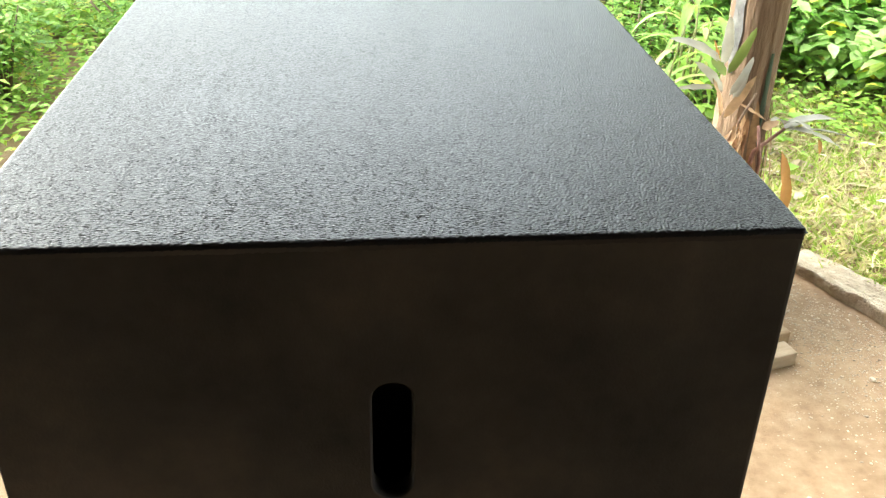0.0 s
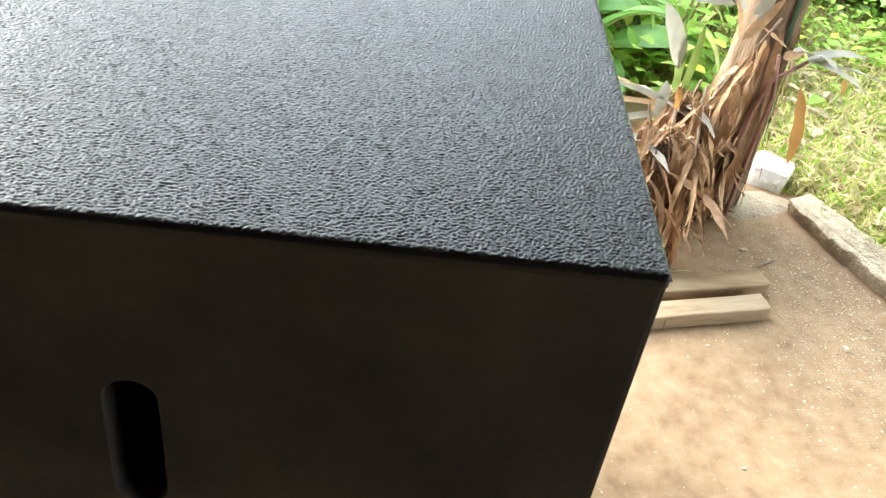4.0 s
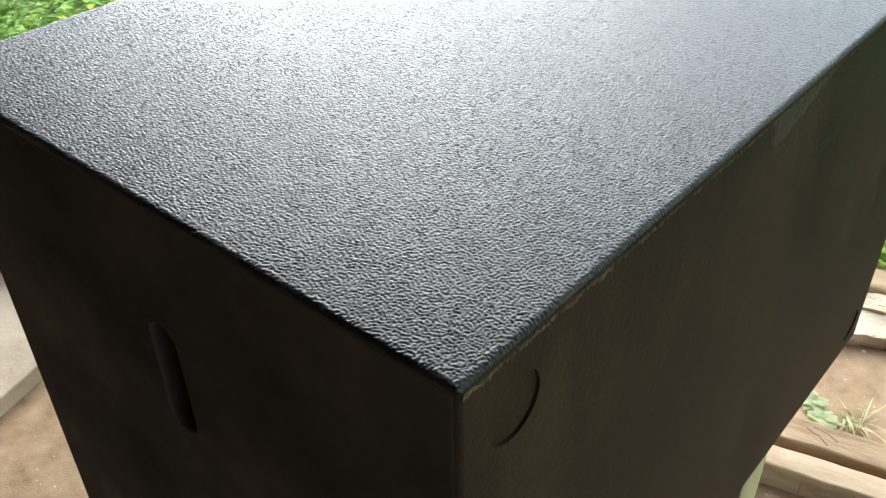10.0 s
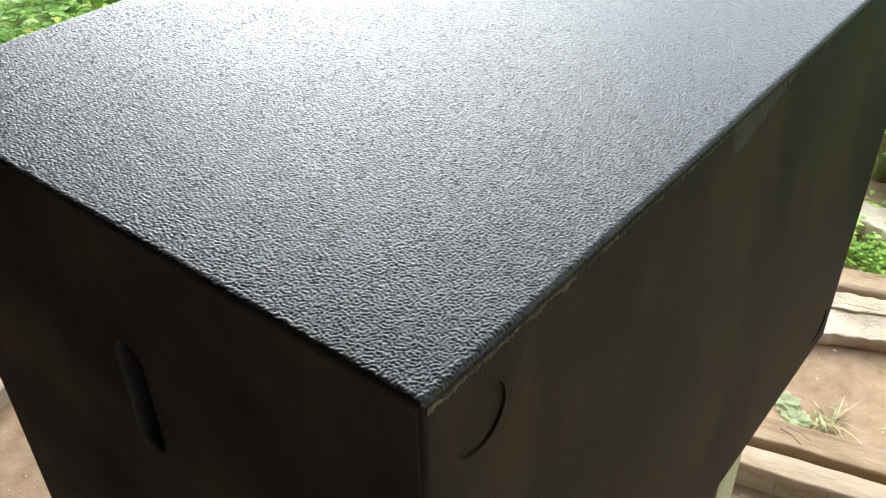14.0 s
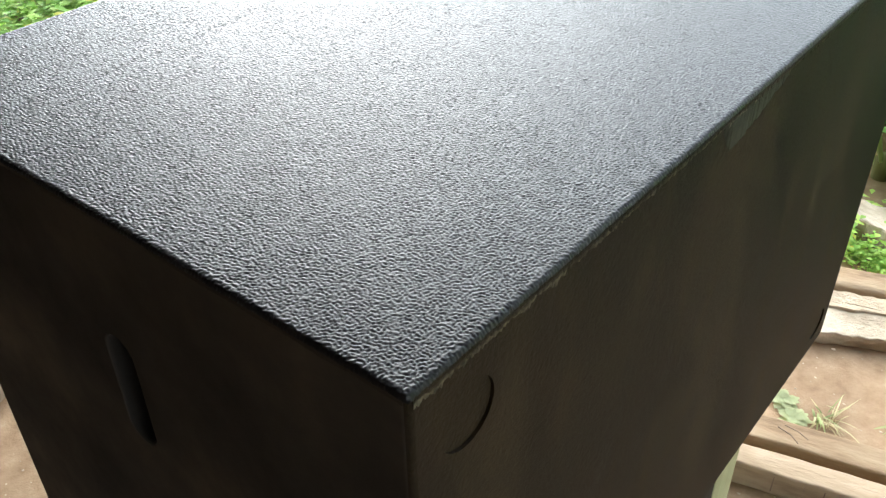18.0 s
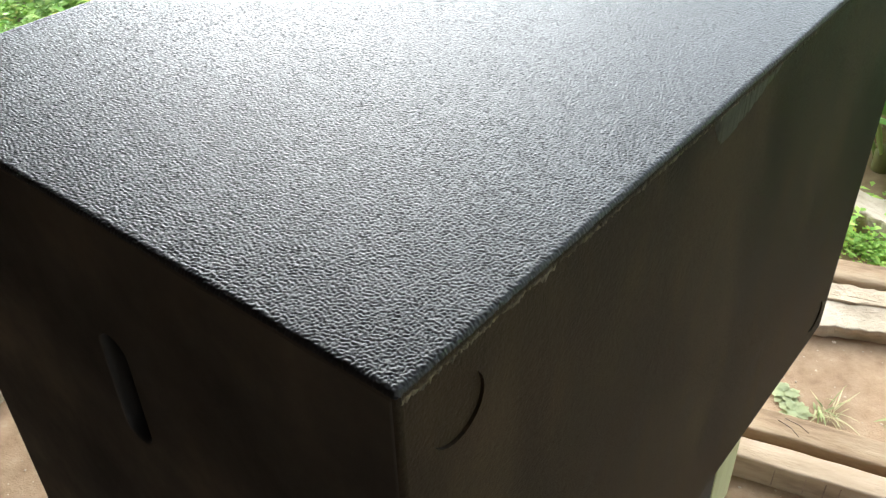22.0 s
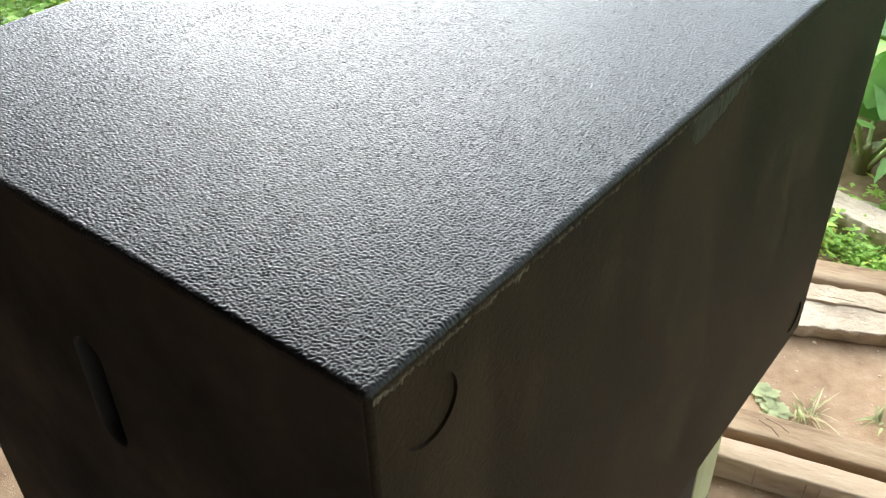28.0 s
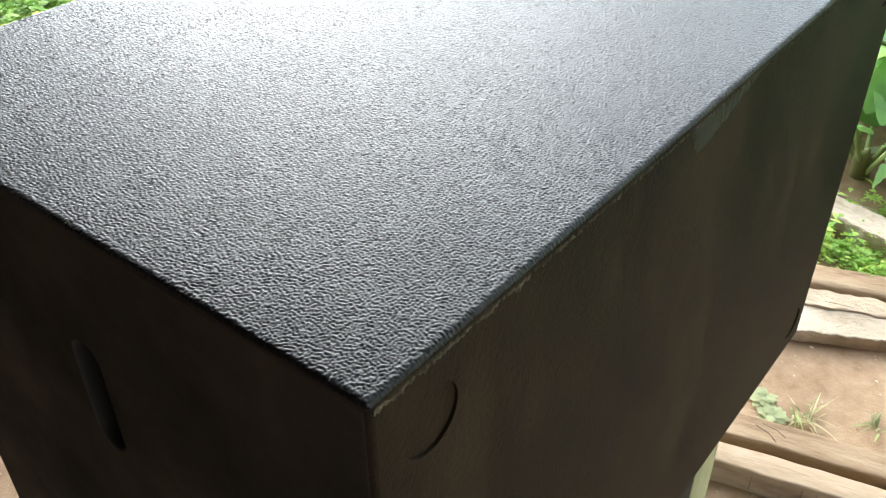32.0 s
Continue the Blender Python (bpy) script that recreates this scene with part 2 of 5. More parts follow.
PALEWOOD = surface("bleached_timber", [(0.28, (0.190, 0.126, 0.080)), (0.48, (0.365, 0.262, 0.168)), (0.72, (0.480, 0.362, 0.252))], scale=22, stain=0.25,
                   rough=(0.8, 0.97), bump=0.6, bump_scale=110, depth=0.003, stretch=(0.25, 1, 1), vary=0.06, spec=0.15)
PALE = surface("pale_limestone", [(0.25, (0.26, 0.195, 0.13)), (0.47, (0.44, 0.350, 0.250)), (0.72, (0.56, 0.465, 0.355))], scale=9, stain=0.25,
               rough=(0.85, 1.0), bump=0.8, bump_scale=55, depth=0.008, vary=0.12, spec=0.2)
TAN = surface("tan_stone", [(0.2, (0.24, 0.17, 0.105)), (0.45, (0.42, 0.315, 0.21)), (0.75, (0.54, 0.43, 0.31))], scale=11, stain=0.3,
              rough=(0.85, 1.0), bump=0.8, bump_scale=55, depth=0.008, vary=0.12, spec=0.2)
WHITE = surface("white_stone", [(0.2, (0.50, 0.47, 0.43)), (0.6, (0.76, 0.74, 0.71))], scale=12, stain=0.25, rough=(0.8, 1.0), bump=0.7, bump_scale=60, depth=0.006)
MOUND = surface("pale_dry_earth", [(0.25, (0.36, 0.27, 0.18)), (0.7, (0.56, 0.46, 0.34))], scale=14, stain=0.3, rough=(0.9, 1.0), bump=0.9, bump_scale=90, depth=0.010, spec=0.15)
CEMENT = surface("worn_cement", [(0.25, (0.27, 0.200, 0.135)), (0.5, (0.405, 0.315, 0.222)), (0.8, (0.50, 0.41, 0.305))], scale=6, stain=0.25,
                 rough=(0.8, 0.98), bump=0.5, bump_scale=90, depth=0.004, vary=0.06, spec=0.25)
KERB = surface("weathered_kerb", [(0.25, (0.27, 0.20, 0.135)), (0.5, (0.43, 0.340, 0.245)), (0.8, (0.56, 0.465, 0.355))], scale=30, stain=0.35,
               rough=(0.85, 1.0), bump=1.0, bump_scale=42, depth=0.02, vary=0.08, spec=0.2)
BARK = surface("fibrous_post_bark", [(0.25, (0.15, 0.090, 0.056)), (0.5, (0.29, 0.190, 0.124)), (0.78, (0.42, 0.31, 0.225))], scale=22, stain=0.4,
               rough=(0.8, 0.98), bump=1.0, bump_scale=60, depth=0.01, stretch=(1, 1, 0.14), vary=0.05, spec=0.2)
LICHEN = surface("grey_bark_patch", [(0.3, (0.10, 0.094, 0.09)), (0.7, (0.25, 0.235, 0.22))], scale=30, rough=(0.8, 1), bump=0.6, depth=0.004)
MOSS = surface("dark_green_bark_patch", [(0.3, (0.025, 0.05, 0.03)), (0.7, (0.07, 0.10, 0.06))], scale=40, rough=(0.8, 1), bump=0.6, depth=0.004)
PLANK = surface("pale_green_paint", [(0.25, (0.22, 0.21, 0.11)), (0.6, (0.37, 0.355, 0.20)), (0.85, (0.44, 0.42, 0.27))], scale=14, stain=0.3,
                stretch=(1, 1, 0.2), rough=(0.55, 0.8), bump=0.3, bump_scale=120, depth=0.002)
TAR = surface("black_stained_wood", [(0.3, (0.012, 0.011, 0.009)), (0.7, (0.028, 0.024, 0.019))], scale=20, stretch=(1, 1, 0.2), rough=(0.6, 0.85))
TWIG = surface("dry_twig", [(0.3, (0.15, 0.095, 0.062)), (0.7, (0.32, 0.22, 0.155))], scale=60, rough=(0.8, 1))
STAINED = surface("brown_stained_boards", [(0.3, (0.16, 0.075, 0.032)), (0.7, (0.36, 0.19, 0.09))], scale=18, stretch=(0.15, 1, 1), rough=(0.45, 0.7), bump=0.4, depth=0.002)
BAMBOO = surface("dry_bamboo_stick", [(0.3, (0.38, 0.29, 0.16)), (0.7, (0.58, 0.47, 0.30))], scale=25, rough=(0.5, 0.75))
BOARDS = surface("dark_wall_boards", [(0.3, (0.035, 0.026, 0.019)), (0.7, (0.085, 0.062, 0.045))], scale=4, stain=0.3, rough=(0.8, 1), stretch=(1, 1, 0.1))
ROOFING = surface("dark_roof_boards", [(0.3, (0.05, 0.035, 0.025)), (0.7, (0.13, 0.095, 0.07))], scale=5, rough=(0.8, 1), stretch=(1, 0.1, 1))
GRASS = leafy("grass_blades", (0.24, 0.37, 0.05), (0.50, 0.60, 0.13), (0.66, 0.56, 0.29), 0.40, rough=0.6)
DULL = leafy("faded_grass", (0.17, 0.21, 0.07), (0.40, 0.42, 0.18), (0.52, 0.45, 0.26), 0.3, rough=0.65)
STRAW = leafy("straw", (0.38, 0.30, 0.14), (0.64, 0.545, 0.31), rough=0.7, through=0.25)
WEED = leafy("weed_leaves", (0.20, 0.38, 0.05), (0.50, 0.67, 0.15), (0.66, 0.60, 0.10), 0.04, rough=0.65, through=0.5)
HEDGE = leafy("garden_leaves", (0.10, 0.23, 0.035), (0.36, 0.55, 0.11), (0.50, 0.46, 0.12), 0.05, rough=0.55, through=0.45)
SHRUB = leafy("broad_shrub_leaves", (0.30, 0.52, 0.12), (0.68, 0.82, 0.40), (0.76, 0.68, 0.08), 0.02, rough=0.42, through=0.55)
WOODS = leafy("woodland_leaves", (0.04, 0.11, 0.02), (0.18, 0.34, 0.06), (0.36, 0.32, 0.07), 0.04, rough=0.45)
BANANA = leafy("banana_leaves", (0.10, 0.255, 0.060), (0.29, 0.48, 0.145), rough=0.42, through=0.5, vein=14)
SALLOW = leafy("young_banana_leaves", (0.22, 0.38, 0.06), (0.34, 0.50, 0.10), rough=0.36, through=0.45, vein=9)
RIB = surface("leaf_midrib", [(0.3, (0.28, 0.36, 0.12)), (0.7, (0.44, 0.52, 0.22))], scale=20, rough=(0.4, 0.6))
PSEUDO = surface("banana_stem", [(0.25, (0.09, 0.06, 0.03)), (0.5, (0.20, 0.20, 0.07)), (0.8, (0.36, 0.34, 0.13))], scale=14, stretch=(1, 1, 0.2), rough=(0.5, 0.8))
CORDY = leafy("cordyline_leaves", (0.15, 0.19, 0.11), (0.40, 0.36, 0.30), (0.42, 0.24, 0.15), 0.30, rough=0.62, through=0.3)
CORDY_GREEN = leafy("cordyline_green_leaves", (0.08, 0.15, 0.03), (0.26, 0.30, 0.08), rough=0.42)
DEAD = leafy("dead_cordyline_leaves", (0.24, 0.125, 0.065), (0.62, 0.41, 0.24), rough=0.8, through=0.25, vein=60)
RED = surface("red_cane", [(0.3, (0.22, 0.09, 0.07)), (0.7, (0.42, 0.24, 0.19))], scale=40, rough=(0.5, 0.7))
ROSETTE = leafy("rosette_leaves", (0.33, 0.36, 0.17), (0.50, 0.51, 0.28), rough=0.85)
RUST = leafy("orange_dead_leaf", (0.42, 0.19, 0.05), (0.50, 0.25, 0.08), rough=0.6, through=0.35)
LITTER = leafy("leaf_litter", (0.20, 0.13, 0.07), (0.60, 0.48, 0.33), (0.75, 0.68, 0.58), 0.15, rough=0.8, through=0.15)


# ---- builders ----
def mesh_of(name, verts, faces, mat, smooth=False):
    me = bpy.data.meshes.new(name)
    me.from_pydata([tuple(v) for v in verts], [], faces)
    for m in (mat if isinstance(mat, (list, tuple)) else [mat]):
        me.materials.append(m)
    if smooth:
        me.shade_smooth()
    me.update()
    return me


def thing(name, at=(0, 0, 0), turn=0.0, label="", category="", group="", kind=""):
    """An Empty at the base of a thing that has parts."""
    ob = new(name)
    ob.empty_display_size = 0.05
    ob.matrix_basis = pose(*at, 0, 0, turn)
    return tagged(ob, label, category, group, kind)


def part(name, bm, mat=None, parent=None, label="", smooth=False):
    """Links a bmesh, or a mesh, as one object, under a thing or a part."""
    if isinstance(bm, bmesh.types.BMesh):
        me = bpy.data.meshes.new(name)
        bm.normal_update()
        bm.to_mesh(me)
        bm.free()
        for m in (mat if isinstance(mat, (list, tuple)) else [mat]):
            me.materials.append(m)
        if smooth:
            me.shade_smooth()
    else:
        me = bm
    ob = new(name, me)
    if parent:
        ob.parent = parent
    return tagged(ob, label)


def block(size, at=(0, 0, 0), bevel=0.006, segments=2, rough=0.0, cuts=0, seed=0):
    """A block with worn edges, its base at z = 0 of its own frame; rough: how far its faces wander."""
    bm = bmesh.new()
    bmesh.ops.create_cube(bm, size=1.0)
    bmesh.ops.scale(bm, vec=size, verts=bm.verts)
    if cuts:
        longest = max(range(3), key=lambda n: size[n])
        long_edges = [e for e in bm.edges if abs((e.verts[0].co - e.verts[1].co)[longest]) > size[longest] * 0.9]
        bmesh.ops.subdivide_edges(bm, edges=long_edges, cuts=cuts)
    if bevel:
        sharp = [e for e in bm.edges if e.calc_face_angle(0) > 0.8]
        bmesh.ops.bevel(bm, geom=sharp, offset=bevel, segments=segments, profile=0.6, affect="EDGES")
    if rough:
        for v in bm.verts:
            p = v.co * (5.0 / max(0.12, min(size) * 3)) + Vector((seed * 7.3, seed, 0))
            v.co += noise.noise_vector(p) * rough + noise.noise_vector(p * 3.1) * rough * 0.4
    bmesh.ops.translate(bm, vec=Vector(at) + Vector((0, 0, size[2] / 2)), verts=bm.verts)
    return bm


def tube(points, radii, sides=8, caps=True):
    """A tapered tube along points, as vertices and faces."""
    verts, faces = [], []
    points = [Vector(p) for p in points]
    for i, p in enumerate(points):
        way = (points[min(i + 1, len(points) - 1)] - points[max(i - 1, 0)]).normalized()
        side = way.cross(Vector((0.31, 0.95, 0.05))).normalized()
        up = side.cross(way)
        for k in range(sides):
            a = 2 * math.pi * k / sides
            verts.append(p + (side * math.cos(a) + up * math.sin(a)) * radii[i])
    for i in range(len(points) - 1):
        for k in range(sides):
            a, b = i * sides + k, i * sides + (k + 1) % sides
            faces.append((a, b, b + sides, a + sides))
    if caps:
        faces += [tuple(reversed(range(sides))), tuple(range((len(points) - 1) * sides, len(points) * sides))]
    return verts, faces


def leaf(base, way, up, length, width, droop=0.3, fold=0.25, rows=4, heart=0.35, wave=0.0, curl=0.0, folds=17.0, tears=None):
    """One leaf: a blade folded at its midrib that bends down along its length. Vertices and faces."""
    way, up = Vector(way).normalized(), Vector(up)
    side = way.cross(up)
    side = side.normalized() if side.length > 1e-3 else Vector((1, 0, 0))
    up = side.cross(way)
    verts, faces = [], []
    p, a = Vector(base), 0.0
    for i in range(rows + 1):
        s = i / rows
        w = width * 0.5 * (s ** heart) * ((1 - s) ** 0.75) * 1.75 + width * 0.02
        ahead = way * math.cos(a) - up * math.sin(a)
        norm = up * math.cos(a) + way * math.sin(a)
        ripple = wave * math.sin(s * folds + width * 90)
        twist = Matrix.Rotation(curl * s, 3, ahead)
        wl = w * (tears.uniform(0.35, 0.8) if tears and 0.1 < s < 0.95 and tears.random() < 0.018 else 1.0)
        wr = w * (tears.uniform(0.35, 0.8) if tears and 0.1 < s < 0.95 and tears.random() < 0.018 else 1.0)
        verts += [p + twist @ (-side * wl + norm * (w * fold + ripple)), p.copy(), p + twist @ (side * wr + norm * (w * fold - ripple))]
        p = p + ahead * (length / rows)
        a += droop / rows
    for i in range(rows):
        o = 3 * i
        faces += [(o, o + 1, o + 4, o + 3), (o + 1, o + 2, o + 5, o + 4)]
    return verts, faces


class Pile:
    """Gathers pieces of geometry for one mesh."""

    def __init__(self):
        self.verts, self.faces = [], []

    def add(self, made):
        o = len(self.verts)
        self.verts += made[0]
        self.faces += [tuple(i + o for i in f) for f in made[1]]

    def mesh(self, name, mat, smooth=True):
        return mesh_of(name, self.verts, self.faces, mat, smooth)


def about(r, lift=0.0, spread=1.0):
    a = r.uniform(0, 2 * math.pi)
    return Vector((math.cos(a) * spread, math.sin(a) * spread, lift)).normalized()


# ---- ground ----
def kerb_side(x, y):
    """Positive on the lawn's side of the kerb that leads from the corner rock towards the porch."""
    return x * 0.866 + y * 0.5 - 1.615


def lie(x, y):
    """The height of the ground."""
    z = 0.010 * noise.noise(Vector((x * 1.7, y * 1.7, 3.0))) + 0.004 * noise.noise(Vector((x * 9, y * 9, 1.0)))
    z += 0.035 * max(0.0, min(1.0, kerb_side(x, y) * 6)) * max(0.0, min(1.0, (y + 0.5) * 1.5))
    rise = max(0.0, min(1.0, (x - 0.05) / 0.55))
    z += 0.022 * rise * rise * (3 - 2 * rise)
    far = math.hypot(x, y)
    return z * (1.0 if far < 12 else 12 / far) - 0.004


def spaced(n, reach, tight):
    return [reach * math.sinh(tight * (2 * i / n - 1)) / math.sinh(tight) for i in range(n + 1)]


xs, ys = [v + 0.4 for v in spaced(150, 70.0, 5.6)], [v + 1.1 for v in spaced(150, 70.0, 5.6)]
verts = [(x, y, lie(x, y)) for y in ys for x in xs]
faces = [(j * 151 + i, j * 151 + i + 1, (j + 1) * 151 + i + 1, (j + 1) * 151 + i) for j in range(150) for i in range(150)]
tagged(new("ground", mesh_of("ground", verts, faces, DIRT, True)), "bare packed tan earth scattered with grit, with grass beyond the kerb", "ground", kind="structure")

# cement apron beside the cabinet, in two pours
apron = thing("pavement", (0, 0, 0), 0, "worn pale cement apron with a joint across it", "pavement", kind="structure")
for x0, x1 in ((-1.70, -1.292), (-4.2, -1.712)):
    bm = block((x1 - x0, 4.2, 0.05), ((x0 + x1) / 2, -0.7, -0.018), 0.006, 2, 0.002, 0)
    slab = part("slab", bm, CEMENT, apron)
    slab.matrix_basis = Matrix.Rotation(radians(16), 4, "Z") @ pose(0.05, 0.42, 0)

# unseen house wall and porch roof close the place behind the camera and shade it
wall = part("wall_south", block((9.0, 0.2, 2.5), (0, -2.3, -0.05), 0.01), BOARDS)
tagged(wall, "plain dark boarded house wall, unseen, closing off light from behind", "wall", kind="structure")
# added out of view: keeps western light off the cabinet's front
west_screen = part("wall_west", block((0.2, 1.9, 2.265), (-3.1, -1.35, -0.05), 0.01), BOARDS)
tagged(west_screen, "plain dark boarded screen, unseen, added to cut light from the west", "wall", kind="structure")
roof = part("ceiling", block((9.0, 3.75, 0.12), (0, -0.675, 2.22), 0.01), ROOFING)
tagged(roof, "dark boarded porch ceiling, unseen, shading cabinet and ground", "ceiling", kind="structure")


# ---- speaker cabinet ----
BOX_W, BOX_L, BOX_Z0, BOX_Z1 = 0.60, 0.96, 0.398, 1.03
GRAIN = 0.00047      # height of the coating's grains


def ring(bm, points):
    vs = [bm.verts.new(p) for p in points]
    return vs, [bm.edges.new((vs[i], vs[(i + 1) % len(vs)])) for i in range(len(vs))]


def pierce(bm, face, outlines):
    """Cuts outlines out of a flat face; gives the loops of each one's vertices."""
    rim, keep = list(face.edges), face.material_index
    bmesh.ops.delete(bm, geom=[face], context="FACES_ONLY")
    made = [ring(bm, o) for o in outlines]
    edges = rim + [e for _, es in made for e in es]
    for f in bmesh.ops.triangle_fill(bm, use_beauty=True, use_dissolve=False, edges=edges)["geom"]:
        if isinstance(f, bmesh.types.BMFace):
            f.material_index = keep
    return [vs for vs, _ in made]


def sink(bm, loop, way, mat):
    """Walls and a floor behind a cut outline."""
    low = [bm.verts.new(v.co + Vector(way)) for v in loop]
    n = len(loop)
    for i in range(n):
        bm.faces.new((loop[i], loop[(i + 1) % n], low[(i + 1) % n], low[i])).material_index = mat
    bm.faces.new(low).material_index = mat


def grains(nx, ny, step, waves, seed):
    """A field of grains of even spread: noise kept to the given wavelengths, in metres, each with its weight."""
    chance = np.random.RandomState(seed)
    kx, ky = np.meshgrid(np.fft.fftfreq(nx, step), np.fft.fftfreq(ny, step))
    k = np.hypot(kx, ky)
    field = np.zeros((ny, nx))
    for wave, weight in waves:
        band = np.exp(-(((k - 1 / wave) * wave / 0.38) ** 2))
        part_field = np.fft.ifft2(np.fft.fft2(chance.standard_normal((ny, nx))) * band).real
        field += weight * part_field / part_field.std()
    return field


def graded(length, near, far):
    """Places along an edge, whose spacing grows from near to far."""
    n = int(round(length / (near + far) * 2))
    t = np.linspace(0, 1, n + 1)
    a = 2 * near / (near + far)
    return length * (a * t + (1 - a) * t * t)


def top_coat():
    """The sprayed top: a fine sheet of real grains that rolls over the cabinet's edges; finest at the corner that is passed nearest."""
    step, soft = 0.0006, 0.0042
    gx, gy = BOX_W - graded(BOX_W, 0.0007, 0.0013)[::-1], graded(BOX_L, 0.0007, 0.0013)
    nx, ny = len(gx), len(gy)
    x, y = np.meshgrid(gx, gy)
    even = grains(int(BOX_W / step) + 3, int(BOX_L / step) + 3, step, ((0.0027, 1.0), (0.0060, 0.22), (0.0018, 0.45)), 5)
    even = np.tanh(even * 0.95 + 0.55) * GRAIN
    even *= 1.04 - 0.26 * np.clip(np.arange(even.shape[0])[:, None] * step / 0.75, 0, 1)      # relief lowered towards the back to soften the contrast of reflections there
    chance = np.random.RandomState(9)
    ex, ey = np.meshgrid(np.arange(even.shape[1]) * step, np.arange(even.shape[0]) * step)
    pits = [(0.284, 0.061, 0.0012), (0.265, 0.156, 0.0011), (0.459, 0.268, 0.0012), (0.509, 0.109, 0.0011), (0.466, 0.200, 0.0012)]
    pits += [(chance.uniform(0.01, 0.59), chance.uniform(0.01, 0.95), chance.uniform(0.0006, 0.0010)) for _ in range(60)]
    for px, py, wide in pits:
        i0, i1, j0, j1 = int((px - 0.008) / step), int((px + 0.008) / step), int((py - 0.008) / step), int((py + 0.008) / step)
        spot = (slice(max(j0, 0), j1), slice(max(i0, 0), i1))
        even[spot] -= 0.0006 * np.exp(-((ex[spot] - px) ** 2 + (ey[spot] - py) ** 2) / (2 * wide**2))
    i, j = (x / step).astype(int), (y / step).astype(int)
    u, v = x / step - i, y / step - j
    rise = (even[j, i] * (1 - u) + even[j, i + 1] * u) * (1 - v) + (even[j + 1, i] * (1 - u) + even[j + 1, i + 1] * u) * v
    edge_x, edge_y = np.minimum(x, BOX_W - x), np.minimum(y, BOX_L - y)
    dx, dy = np.clip(soft - edge_x, 0, soft), np.clip(soft - edge_y, 0, soft)
    over = np.clip(np.hypot(dx, dy), 0, soft)
    drop = soft - np.sqrt(np.maximum(soft**2 - over**2, 0))
    drop = np.minimum(drop, soft * 0.9)
    co = np.stack([x - BOX_W / 2, y - BOX_L / 2, (BOX_Z1 - BOX_Z0) + rise - drop + 0.0006], -1).reshape(-1, 3)
    wob = np.roll(rise, 37, axis=0) * 0.6
    co[:, 0] += (np.sign(x - BOX_W / 2) * np.where(edge_x < soft, wob + 0.0006, 0)).ravel()
    co[:, 1] += (np.sign(y - BOX_L / 2) * np.where(edge_y < soft, wob + 0.0006, 0)).ravel()
    a = (np.arange(ny - 1)[:, None] * nx + np.arange(nx - 1)[None]).ravel()
    quads = np.stack([a, a + 1, a + nx + 1, a + nx], -1)
    me = bpy.data.meshes.new("top_coating")
    me.vertices.add(len(co))
    me.vertices.foreach_set("co", co.astype(np.float32).ravel())
    me.loops.add(quads.size)
    me.loops.foreach_set("vertex_index", quads.astype(np.int32).ravel())
    me.polygons.add(len(quads))
    me.polygons.foreach_set("loop_start", np.arange(0, quads.size, 4, dtype=np.int32))
    me.materials.append(COAT)
    me.update(calc_edges=True)
    me.shade_smooth()
    return me


